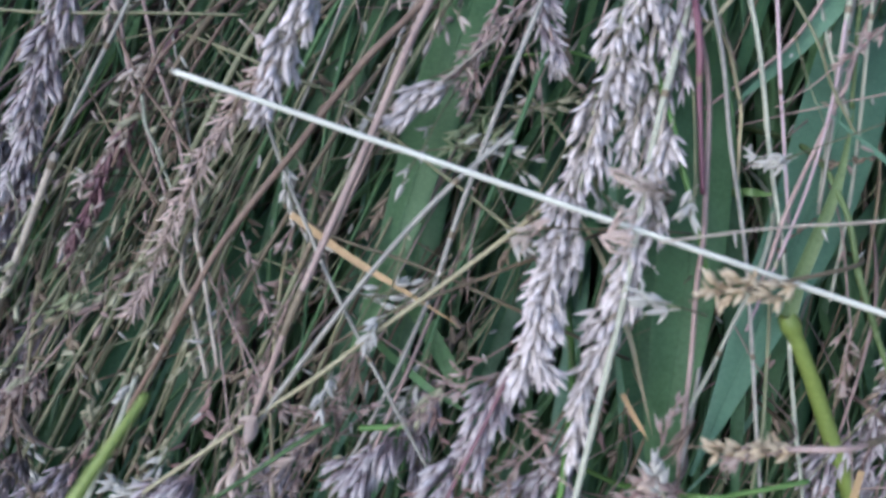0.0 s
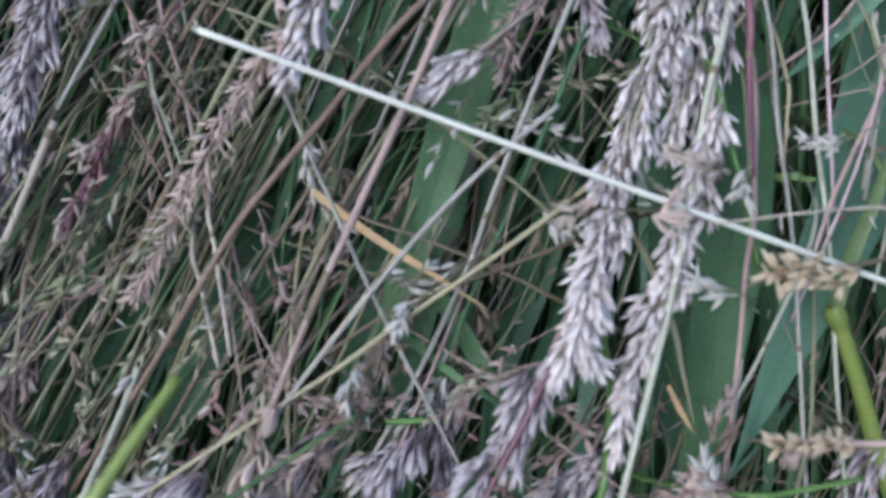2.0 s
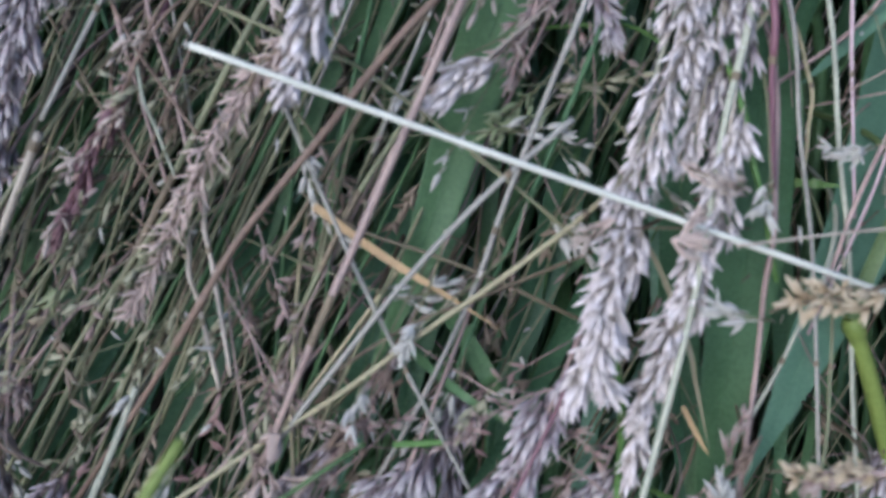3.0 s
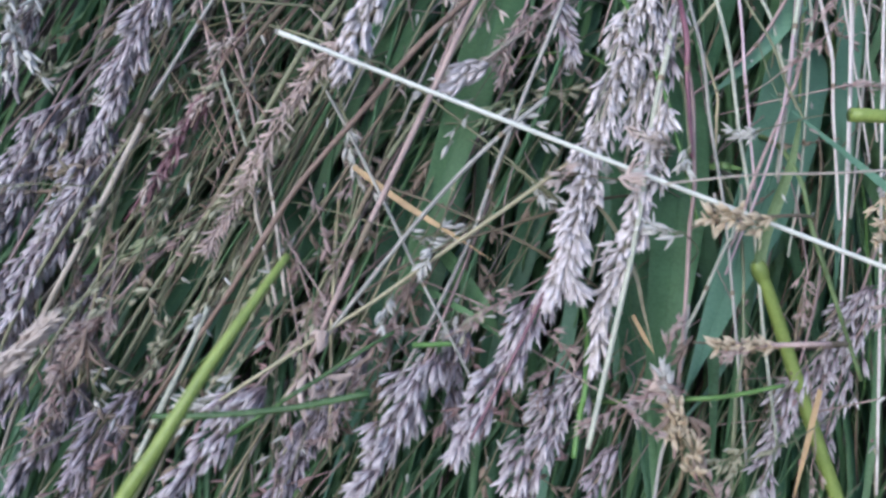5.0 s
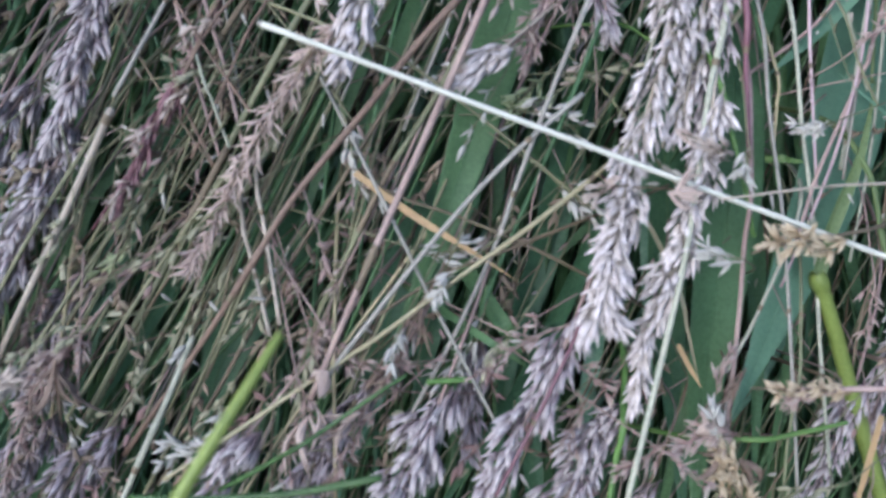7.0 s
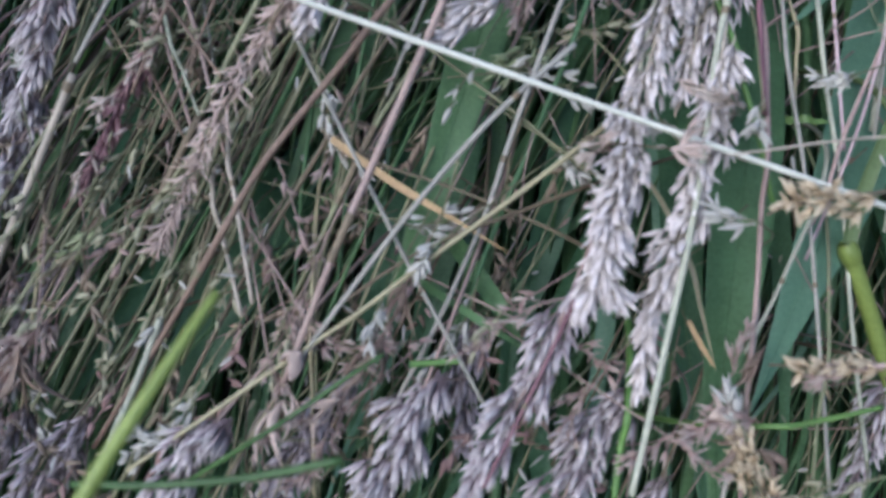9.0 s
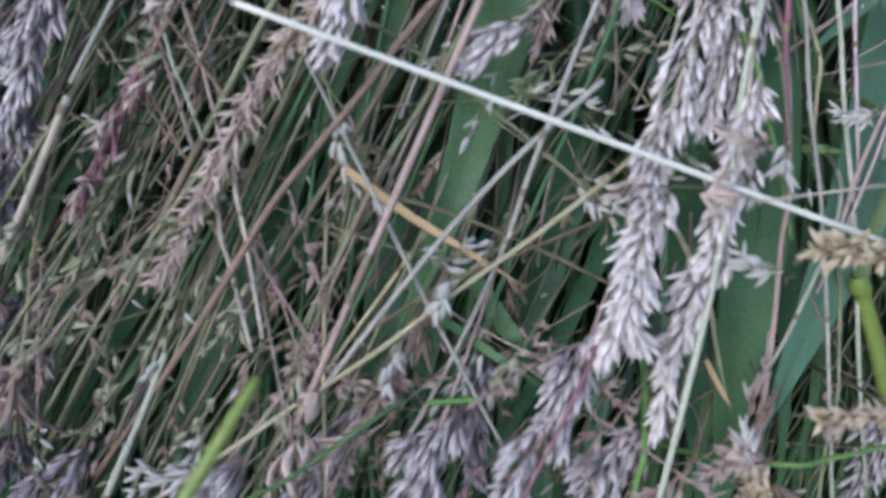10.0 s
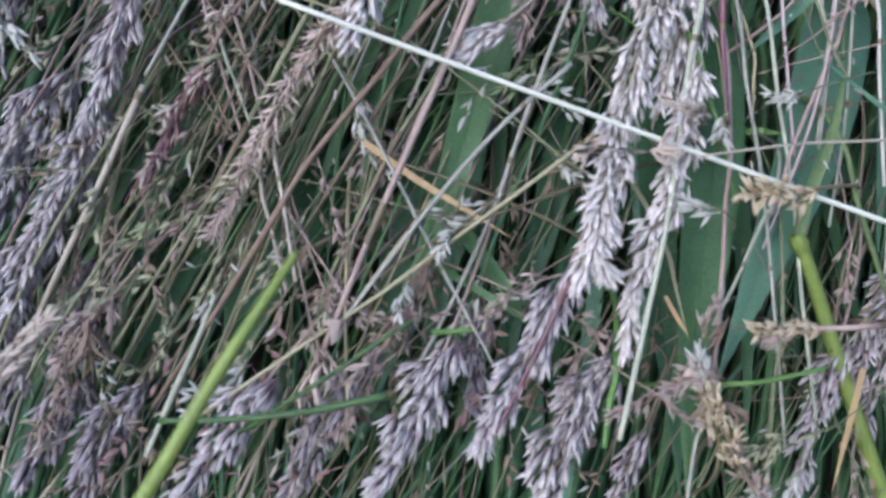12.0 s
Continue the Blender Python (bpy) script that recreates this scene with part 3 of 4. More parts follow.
def strew():
    """Straws, leaves and open sprigs between the large ones, each a thing of its own, following the lie of the grass."""
    rnd = random.Random(41)
    for i in range(90):
        a, b, c = rnd.uniform(-110, 120), rnd.uniform(-80, 80), rnd.uniform(-48, -26)
        lie = radians(rnd.gauss(28 - a * 0.14, 9))
        way = Vector((-math.sin(lie), -math.cos(lie), 0.0))
        mid, long = Vector((a, b, c)), rnd.uniform(25, 55)
        bow = Vector((rnd.uniform(-3, 3), 0, rnd.uniform(-3, 3)))
        kind = rnd.choice(("olive", "olive", "olive", "tan", "green", "green", "grey"))
        stem(kind, rnd.uniform(0.6, 1.05), mid - way * long, mid + bow, mid + way * long + Vector((0, 0, rnd.uniform(-12, 2))), joints=(rnd.uniform(0.35, 0.7),))
    for i in range(120):
        a, b, c = rnd.uniform(-110, 125), rnd.uniform(-85, 80), rnd.uniform(-52, -30)
        lie = radians(rnd.gauss(20 - a * 0.12, 12))
        way = Vector((-math.sin(lie), -math.cos(lie), 0.0))
        mid, long = Vector((a, b, c)), rnd.uniform(25, 50)
        kind = rnd.choice(("green", "green", "deep", "deep", "blue", "bright" if i % 4 == 0 else "green"))
        wide = {"deep": rnd.uniform(3, 6.5), "bright": rnd.uniform(0.8, 1.6)}.get(kind, rnd.uniform(1.4, 4.0)) * (0.6 if a < -15 else 1.0)
        blade(kind, wide, mid - way * long, mid + Vector((rnd.uniform(-4, 4), 0, 2)), mid + way * long + Vector((rnd.uniform(-6, 6), 0, rnd.uniform(-14, 0))), fold=rnd.uniform(0.1, 0.4),
              turn=rnd.uniform(-0.7, 0.7), twist=rnd.uniform(-1.0, 1.0))
    for i in range(22):
        a, b, c = rnd.uniform(-98, -18), rnd.uniform(-40, 30), rnd.uniform(-26, -10)
        lie = radians(rnd.gauss(29, 5))
        way = Vector((-math.sin(lie), -math.cos(lie), 0.0))
        mid, long = Vector((a, b, c)), rnd.uniform(28, 50)
        kind = rnd.choice(("olive", "olive", "olive", "green", "yellow", "tan"))
        stem(kind, rnd.uniform(0.8, 1.5), mid - way * long, mid + Vector((rnd.uniform(-2, 2), 0, 1)), mid + way * long + Vector((0, 0, rnd.uniform(-8, 0))), joints=(rnd.uniform(0.3, 0.7),))
    for i in range(30):
        left = i % 4 != 0
        a, b, c = rnd.uniform(-105, 5) if left else rnd.uniform(0, 110), rnd.uniform(-70, 60), rnd.uniform(-14, 1)
        lie = radians(rnd.gauss(25, 28))
        way = Vector((-math.sin(lie), -math.cos(lie), 0.0))
        mid, long = Vector((a, b, c)), rnd.uniform(4, 9)
        kind = rnd.choice(("seed", "pale", "rose", "seed", "beige"))
        sprig(kind, rnd.randint(4, 7), mid - way * long, mid, mid + way * long + Vector((0, 0, 1)), reach=55, branch=rnd.uniform(3, 6), thick=0.4, size=rnd.uniform(0.7, 0.95))


strew()


def chaff():
    """Loose spikelets and hair-thin stalks caught everywhere among the stems."""
    rnd = random.Random(77)
    for kind, count, label in (("seed", 170, "small greenish loose spikelets caught among the stems"), ("rose", 120, "small pinkish loose spikelets caught among the stems"),
                               ("cream", 170, "small whitish loose spikelets caught among the stems")):
        verts, faces = [], []
        for _ in range(count):
            a = rnd.uniform(-110, 115) if rnd.random() < 0.4 else rnd.gauss(-40, 32)
            p = Vector((a, rnd.uniform(-80, 75), rnd.uniform(-26, -3)))
            own, faces_own = [], []
            husk_into(own, faces_own, rnd.uniform(2.2, 3.8), rnd.uniform(0.6, 1.0), 0.0, 0.0, rnd.uniform(-0.1, 0.1))
            turn = Euler((rnd.uniform(-1, 1), rnd.uniform(-1, 1), 0)).to_matrix() @ Matrix.Rotation(radians(180 - 25) + rnd.gauss(0, 0.7), 3, "Z")
            start = len(verts)
            for x, y, z in own:
                verts.append(p + turn @ Vector((x, z, y)))
            faces.extend(tuple(start + i for i in f) for f in faces_own)
        tagged(new("loose_spikelets", mesh_of("loose_spikelets", verts, faces, MAT[kind])), label, "chaff", kind="stuff")
    for kind, count, low, label in (("russet", 100, -24, "tangled brown chaff of small husks on short stalks"), ("rose", 30, -18, "tangled pale pinkish chaff of small husks on short stalks")):
        verts, faces = [], []
        for _ in range(count):
            p = Vector((rnd.gauss(-42, 30) if rnd.random() < 0.8 else rnd.uniform(0, 110), rnd.uniform(-75, 65), rnd.uniform(low, low + 13)))
            lie = radians(rnd.gauss(25, 35))
            way = Vector((-math.sin(lie), -math.cos(lie), rnd.uniform(-0.3, 0.3)))
            long = rnd.uniform(5, 9)
            tube_into(verts, faces, smooth((p - way * long, p + Vector((rnd.uniform(-0.8, 0.8), 0, 0)), p + way * long), 3), 0.16, 0.6, 4)
            for h in range(rnd.randint(4, 7)):
                own, faces_own = [], []
                husk_into(own, faces_own, rnd.uniform(2.4, 3.9), rnd.uniform(0.95, 1.5), 0.0, 0.0, rnd.uniform(-0.1, 0.1))
                turn = Matrix.Rotation(math.pi - lie + rnd.gauss(0, 0.55), 3, "Z") @ Euler((rnd.gauss(0, 0.5), rnd.uniform(-1, 1), 0)).to_matrix()
                q, start = p + way * long * rnd.uniform(-0.5, 1.0), len(verts)
                verts.extend(q + turn @ Vector((x, z, y)) for x, y, z in own)
                faces.extend(tuple(start + i for i in f) for f in faces_own)
        tagged(new("husk_tangle", mesh_of("husk_tangle", verts, faces, MAT[kind])), label, "chaff", kind="stuff")
    for kind, count, label in (("olive", 90, "hair-thin olive side stalks among the stems"), ("pink", 70, "hair-thin pinkish side stalks among the stems")):
        verts, faces = [], []
        for _ in range(count):
            a = rnd.uniform(-110, 115) if rnd.random() < 0.5 else rnd.gauss(-40, 32)
            p = Vector((a, rnd.uniform(-80, 75), rnd.uniform(-22, -1)))
            lie = radians(rnd.gauss(25, 30))
            way = Vector((-math.sin(lie), -math.cos(lie), rnd.uniform(-0.4, 0.4)))
            long = rnd.uniform(6, 14)
            tube_into(verts, faces, smooth((p - way * long, p + Vector((rnd.uniform(-1, 1), rnd.uniform(-1, 1), 0)), p + way * long), 3), rnd.uniform(0.12, 0.22), 0.6, 4)
        tagged(new("fine_stalks", mesh_of("fine_stalks", verts, faces, MAT[kind])), label, "chaff", kind="stuff")


chaff()

# ---- things, placed one by one ----
# crossing white stem, thin side stem
stem("white", 1.2, (152.7, -37.6, -0.6), (60.6, -6.9, 7.8), (9.7, 10, 12.4), (-41.2, 27, 17), reach=70, taper=0.8,label="bleached whitish grass stem with a clean cut end")
stem("straw", 0.7, (130, 10, 6), (75, 4, 11), (55, 2.6, 12.5), (36, 0.2, 12.6), reach=60, taper=0.6)
# left stems
stem("straw", 1.5, (-70.1, 16.8, -3), (-78.0, 1.4, -7), (-83.7, -9.0, -10), (-91.1, -22.3, -14), (-99.6, -35.1, -22), (-111.5, -54.1, -34), reach=0, taper=0.8, joints=(0.02,), label="pale dry straw bent at a dark broken joint")
stem("olive", 1.8, (-34.2, 41.1, -8), (-49.1, 14.4, -10), (-61.1, -8.1, -13), (-75.8, -35.5, -17), (-87.7, -57.2, -21))
stem("olive", 1.5, (-46.5, 42.1, -12), (-58, 23.7, -14), (-68.8, 6.4, -17), (-81.4, -17, -20))
stem("olive", 1.0, (-67.3, 42.9, -16), (-80.4, 14.3, -19), (-90.6, -6.9, -21))
stem("olive", 1.1, (-71.2, 43, -20), (-82.5, 12.5, -22), (-95.7, -17.1, -23))
stem("olive", 1.0, (-73.5, 42.5, -22), (-85.5, 16.2, -24), (-92.4, 1.2, -25))
stem("olive", 1.2, (-53.5, 41.8, -15), (-63.5, 22.1, -17), (-74.7, 0.9, -19), (-83.3, -12.5, -22))
stem("pink", 0.9, (-55.7, 39.4, -11), (-52, 27.5, -11), (-48.5, 13.9, -10), (-46.6, 3.9, -12))
stem("pink", 0.9, (-61.4, 40.3, -11), (-57.3, 25.2, -11), (-52.4, 9.1, -11))
stem("tan", 0.8, (-68.5, 28.7, -15), (-61.4, 18, -13), (-53.8, 7.2, -13))
stem("rust", 1.4, (-7.8, 36.4, 4), (-17.5, 25, 5), (-23.5, 17, 5), (-31, 8, 4), (-38, -1, 3), (-44, -10.5, 1), (-51, -21, -3), (-58.3, -31, -8), (-71, -48, -16))
stem("olive", 1.5, (-5.6, 32.1, -4), (-12.9, 18.2, -4), (-20.2, 6.6, -5), (-27.4, -8.1, -6), (-33.9, -20.9, -10))
stem("pink", 1.5, (-1.7, 40, 6), (-10.3, 20, 6), (-19, 0, 6), (-23.4, -10, 6), (-27, -18.5, 5), (-34, -35, 0))
stem("pink", 1.0, (-4.1, 41.9, -11), (-11.5, 22.3, -11), (-20.1, 2.4, -11))
stem("grey", 0.95, (-33, -33.5, 0), (-24, -21.5, 3), (-11, -5, 6), (0.5, 7.5, 8), (13, 18.6, 8), reach=0, taper=1.1, label="weathered grey grass stem with a blunt broken end")
stem("grey", 1.2, (16.6, 39.1, -1), (10.3, 23.2, -1), (3.7, 5.5, -2), (-0.9, -8, -3), (-9.5, -26.9, -5), (-19.9, -46.2, -8))
stem("green", 1.1, (20.1, 36.5, -6), (13, 17.9, -6), (6.7, 2.9, -7), (0.3, -12.2, -8), (-5.9, -29.5, -10), (-10.1, -42.8, -12))
stem("olive", 0.9, (-25.5, 30.2, -3), (-17.2, 26.3, -3), (2.2, 11.9, -3), (12.3, 3.6, -3), (19, -1, -4))
stem("yellow", 1.05, (47.6, 38.5, -6), (38.8, 28.2, -5), (30, 18.8, -3), (19.6, 7.5, 1), (4.9, -4.1, 3), (-9.1, -14.2, 2), (-21.1, -23.2, 2), (-32.9, -31, 1), (-44.7, -39, 1), (-59.3, -48.9, 0))
stem("tan", 0.95, (2.1, -8, -2), (-8.9, -12.2, -1), (-17, -16.8, -1), (-25.1, -22.4, -1))
stem("tan", 0.95, (14.6, -11.6, -6), (2, -5.8, -5), (-8.7, -1.7, -4), (-19.1, 1.8, -4), (-28.5, 7.6, -5), reach=50)
blade("orange", 1.4, (-26.6, 5.7, -3), (-20.8, 1.4, -3), (-14.2, -3.1, -3), (-6.4, -7.8, -3), (3.5, -14.0, -3), reach=0, root=0.9, label="yellowed withered grass blade with a sharp tip")
stem("grey", 0.9, (-20.7, -1.2, 2), (-13.1, -16.7, 2), (-7, -28.2, 2), (-1, -39.4, 1))
stem("tan", 0.7, (-42.4, 6.7, -8), (-48.7, -8.1, -9), (-52.1, -20.9, -11), reach=60)
stem("straw", 1.0, (-46.8, -4.1, -4), (-45.2, -10.3, -4), (-41.6, -24.1, -3), reach=20)
stem("straw", 1.0, (-44.5, 3.2, -5), (-43, -4.1, -4), (-40, -22.1, -4), reach=20)
stem("tan", 1.4, (-20.2, 19.9, -8), (-29.8, 3.8, -9), (-42.7, -16.7, -12), (-53.7, -36.5, -15), (-65.3, -54.7, -19))
stem("olive", 1.3, (-43.4, 12, -15), (-52.3, -3.5, -17), (-63.8, -22.6, -20), (-75.4, -42.1, -23), (-83.7, -56, -25))
stem("olive", 1.1, (-55, 4.5, -19), (-66.3, -17, -21), (-79.1, -39.9, -24), (-88.9, -56.5, -27))
stem("olive", 0.9, (-14.8, -6.9, -7), (-21.1, -20.7, -7), (-29.5, -38.9, -9), (-34.8, -52, -11))
stem("olive", 0.9, (-27.8, -5.7, -14), (-30.5, -21.2, -15), (-30.7, -36.6, -15), (-30.2, -57.5, -15))
stem("yellow", 0.85, (-30.2, -23.7, -5), (-30.1, -37.2, -5), (-29.8, -55, -6), reach=60)
stem("green", 0.9, (-33, 4.5, -17), (-34.6, -12.3, -18), (-36.3, -30.4, -19))
stem("green", 1.0, (-19.2, 36.8, -14), (-23.5, 15.5, -14), (-25.6, -5.6, -15), (-27.7, -25.7, -16))
stem("olive", 1.0, (-12.8, 39.9, -9), (-18.7, 25.6, -9), (-24.5, 3.9, -10), (-30.8, -21, -12))
stem("tan", 0.8, (-64.5, -25.1, -23), (-74.5, -28.5, -23), (-85.2, -32.1, -25), reach=50)
stem("yellow", 1.0, (-82.8, -5.7, -22), (-84.3, -17.1, -22), (-86.6, -32.9, -23), (-88.4, -48.9, -24))
stem("sage", 1.2, (-56.3, -24.6, -7), (-60.5, -35, -8), (-65, -45, -9), (-70, -56.5, -10), reach=0,taper=1.0,label="pale broken sage stem with a split end")
# fat culms
stem("culm", 3.5, (-73.5, -88, 34), (-59, -62, 45), (-50.3, -48, 48), (-44, -37, 48), (-38, -27, 46), (-34, -20, 43), reach=60, taper=0.35, label="thick yellow-green grass culm, soft and leaning")
stem("sage", 1.0, (69.5, 50.8, -12), (73.1, 37, -12), (75.9, 24.5, -11), reach=60)
stem("sheath", 1.1, (80.5, 56, -14), (78.3, 41.7, -12), (76.1, 25.8, -10), reach=60, name="green_shoot", label="thin fading green stem above a culm joint")
blade("sheath", 2.7, (63.5, -12.6, -8), (65.3, -6, -8), (67.8, 0, -8), (72.6, 12, -8), (76.3, 26.5, -9), reach=0, root=1.0, fold=0.5, label="soft yellow-green leaf sheath wrapped above a culm joint")
stem("culm", 3.0, (63.5, -12.8, -8), (69.2, -24.4, -12), (74, -36.1, -15), (82.9, -59.1, -19), (89.6, -75.6, -22), reach=0,taper=1.2,joints=(0.06,),label="thick bright yellow-green culm with a swollen joint")
stem("rush", 1.05, (-58, -45.5, 24), (-46.5, -45, 27), (-34, -43.6, 30), (-21.2, -41, 32), reach=0, taper=1.15,label="smooth green rush-like stem with a cut end")
stem("bright", 1.1, (-13.4, -32.1, 0), (-9.4, -31.9, 0), (-5, -31.6, 0), reach=0,taper=1.0,label="short piece of fresh green stem")
stem("rush", 0.95, (-37.9, -43.2, 8), (-30.4, -38.4, 9), (-22.9, -33.3, 9), (-17.2, -29.8, 8), reach=50)
blade("green", 1.5, (-2.8, -24.5, -4), (1.9, -27.6, -4), (6.9, -30.9, -5), reach=30)
# right stems
stem("sage", 1.4, (42.8, 36.9, -2), (37.8, 20, 2), (31.8, -6.1, 8), (25.4, -31.9, 9), (20.7, -51.8, 8))
stem("sage", 1.05, (57.5, 43.7, -8), (60.6, 15.8, -8), (63.3, -3, -9), (65, -27.6, -10), (68, -52.5, -12))
stem("grey", 1.0, (50.2, 40.2, -5), (52.5, 18.4, -5), (55.2, -3.3, -5), (56.9, -35.7, -5), (58.2, -56.3, -6))
stem("pink", 1.1, (46.6, 6.9, 0), (44.8, -6.8, 1), (43.7, -20.2, 1), (41.7, -37.7, 1), (40.5, -54.4, 0))
stem("pink", 1.05, (76, 33, -10), (73.1, 26.7, -9), (63.9, 7.8, -8), (59.2, -4.4, -7), (57, -9.5, -8))
stem("sage", 0.95, (56.5, -6, -4), (55, -8.8, -4), (51.3, -15.3, -3), (47.7, -22.7, -3), (43, -31, -3), reach=40)
stem("bright", 1.3, (40.3, 23.6, 0), (42, 15, 1), (44.3, 6.7, 1), (47.1, -5.7, 0))
stem("purple", 1.3, (45.3, 40.6, 0), (45.7, 25.8, 0), (46.2, 9, 0))
stem("green", 1.0, (52.7, 31.2, -8), (54.3, 15.7, -8), (55.9, 4.7, -9))
stem("olive", 0.9, (66, 42.1, -6), (71, 28.9, -6), (76.1, 19.2, -7))
stem("sheath", 1.3, (72.9, 8.4, -7), (75.5, -5.5, -6), (79.9, -19.2, -7), (86.9, -38.1, -10), reach=30, name="green_shoot")
stem("bright", 1.2, (44.1, -42.1, 4), (51.9, -41.3, 4), (62.4, -39.2, 4), reach=30)
blade("bright", 1.6, (56.8, 10.5, -12), (60.3, 10.2, -12), (64.4, 9.9, -12), reach=20)
stem("bright", 1.5, (22.2, -38.1, 1), (20.8, -45.7, 1), (19.5, -54.3, 1), reach=40)
blade("orange", 0.9, (31.9, -25.3, 2), (34, -29.4, 2), (36.3, -33.2, 2), reach=0, root=0.9)
blade("yellow", 1.0, (33.6, -14.2, -4), (36, -23.7, -4), (38.4, -34.3, -4), reach=40)
stem("sage", 1.0, (34.1, 42.6, -10), (29.6, 26.8, -10), (25, 4.5, -10), (20.5, -20.9, -10))
stem("purple", 0.85, (20, -7, -3), (16.2, -14.4, 4), (11.6, -23, 9), (7, -32, 10.5), (2.4, -41, 10.5), (-2.2, -50, 9.5), reach=30)
stem("tan", 1.0, (80.3, -4.9, -14), (75.9, -21.1, -14), (72.8, -37.1, -14))
# broad leaves
blade("green", 11.0, (6.3, 48.1, -12), (-1, 25.3, -11), (-9.2, -1.3, -11), (-18.9, -25.5, -14), reach=60, root=0.8, fold=0.08)
blade("deep", 9.0, (-2.7, 15.1, -32), (-6.4, -4.8, -32), (-11.2, -27.1, -33), (-16, -51.9, -34), reach=60, root=0.8, fold=0.1)
blade("blue", 17.0, (83, 34, -26), (71.5, 8.5, -17), (58.7, -14.3, -10), (46.5, -42, -10), reach=45, root=0.3, fold=0.06)
blade("green", 12.5, (48.6, 12.9, -12), (44.8, -12, -10), (41.3, -36.3, -10), (39.7, -65.4, -12), reach=60, root=0.9, fold=0.08)
blade("deep", 9.0, (41, 4.1, -30), (40.9, -22, -30), (43.4, -46.8, -30), (44.6, -71.4, -30), reach=60, root=0.9, fold=0.1)
blade("blue", 5.0, (77.1, 50.2, -12), (66.3, 37.2, -12), (55.1, 26.9, -12), reach=60, root=0.8)
blade("blue", 3.6, (83, 39.9, -24), (76.5, 22.4, -24), (70.6, 7.7, -25), reach=60)
blade("deep", 15.0, (-46.9, -12.4, -34), (-52.7, -22.2, -33), (-56.2, -33.1, -33), (-63.4, -51.4, -34), reach=40, root=0.9, fold=0.08)
blade("deep", 10.0, (-16.2, -7.3, -36), (-19.9, -22.4, -36), (-23.5, -37.3, -36), (-28.4, -59.9, -37), reach=50, root=0.9, fold=0.1)
blade("deep", 6.0, (-75.9, -5.4, -30), (-80.3, -19.7, -30), (-84.6, -38.5, -30), reach=60)
blade("blue", 4.0, (-53.3, -22.4, -36), (-59.2, -39.6, -36), (-63.8, -61.6, -36), reach=60)
blade("deep", 8.0, (19.5, 10.9, -36), (14.4, -9.6, -36), (6.7, -32.5, -36), (4.2, -60.1, -36), reach=60, root=0.9)
blade("green", 4.0, (69.8, -5.8, -26), (67.1, -26.7, -26), (60.6, -60.7, -26))
blade("green", 5.0, (59.3, -4.5, -28), (60.4, -31.8, -28), (59, -63.7, -28))
blade("green", 3.0, (-19.1, 32.1, -22), (-25.9, 10.9, -22), (-30.5, -12.3, -24))
blade("green", 3.0, (-26.2, 30.6, -26), (-35.5, 6.6, -26), (-42.5, -17.1, -28))
blade("green", 3.4, (0.9, -21, -12), (3.7, -25.4, -12), (6.8, -30, -14), reach=40)
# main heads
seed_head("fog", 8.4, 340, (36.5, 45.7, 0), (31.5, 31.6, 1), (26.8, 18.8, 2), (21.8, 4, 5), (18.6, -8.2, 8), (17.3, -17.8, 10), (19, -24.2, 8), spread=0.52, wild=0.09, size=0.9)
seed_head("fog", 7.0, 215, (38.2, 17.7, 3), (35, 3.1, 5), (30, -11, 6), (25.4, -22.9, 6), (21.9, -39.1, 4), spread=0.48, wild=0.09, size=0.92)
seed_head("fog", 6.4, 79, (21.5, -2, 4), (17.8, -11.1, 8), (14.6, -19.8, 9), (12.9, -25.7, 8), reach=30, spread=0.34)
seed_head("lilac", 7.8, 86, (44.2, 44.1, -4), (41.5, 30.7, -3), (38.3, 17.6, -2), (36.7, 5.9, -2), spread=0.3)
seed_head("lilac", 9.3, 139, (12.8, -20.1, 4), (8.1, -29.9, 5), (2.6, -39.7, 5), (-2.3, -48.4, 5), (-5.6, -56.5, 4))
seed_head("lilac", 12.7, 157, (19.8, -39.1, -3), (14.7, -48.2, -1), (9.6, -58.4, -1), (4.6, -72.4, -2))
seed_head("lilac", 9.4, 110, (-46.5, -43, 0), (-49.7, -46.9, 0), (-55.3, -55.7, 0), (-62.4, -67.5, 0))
seed_head("dusk", 8.0, 92, (-24.9, -34.6, -8), (-31.7, -44.6, -8), (-38.3, -55.7, -8), (-43.8, -66.6, -8))
seed_head("lilac", 8.7, 121, (-49.3, 73.7, -14), (-53.5, 61.6, -14), (-60.7, 49.5, -14))
seed_head("lilac", 7.8, 70, (-35.1, 82.9, -10), (-37.8, 67.4, -10), (-41.2, 55.5, -10))
seed_head("lilac", 8.3, 80, (127.6, 86.4, -10), (121.1, 60.8, -10), (113.8, 16.2, -12))
seed_head("lilac", 6.8, 86, (79.2, 84.3, -12), (70.6, 67.7, -12), (62.4, 54.1, -12))
seed_head("fog", 7.4, 72, (53.9, 86.3, -12), (49.2, 70, -12), (42.9, 54, -12))
seed_head("lilac", 6.8, 60, (104.7, 27.2, -10), (99.6, 13.7, -10), (96.2, 0.5, -10))
seed_head("fog", 7.4, 72, (105.6, -47.6, -6), (97, -56.5, -6), (91.1, -65.5, -8))
seed_head("rose", 6.0, 40, (29.1, 71.3, -6), (22.5, 59, -6), (19.2, 43.9, -6))
seed_head("rose", 4.4, 30, (12.3, 40.9, -3), (2.9, 30.7, -2), (-10.2, 21.3, 2), size=0.9)
seed_head("dusk", 8.0, 92, (-2.8, -29.2, -14), (-4.2, -39.8, -14), (-5.6, -51.6, -14))
seed_head("dusk", 8.0, 106, (-31, -42.8, -10), (-35.7, -54.2, -10), (-40.3, -65.3, -10))
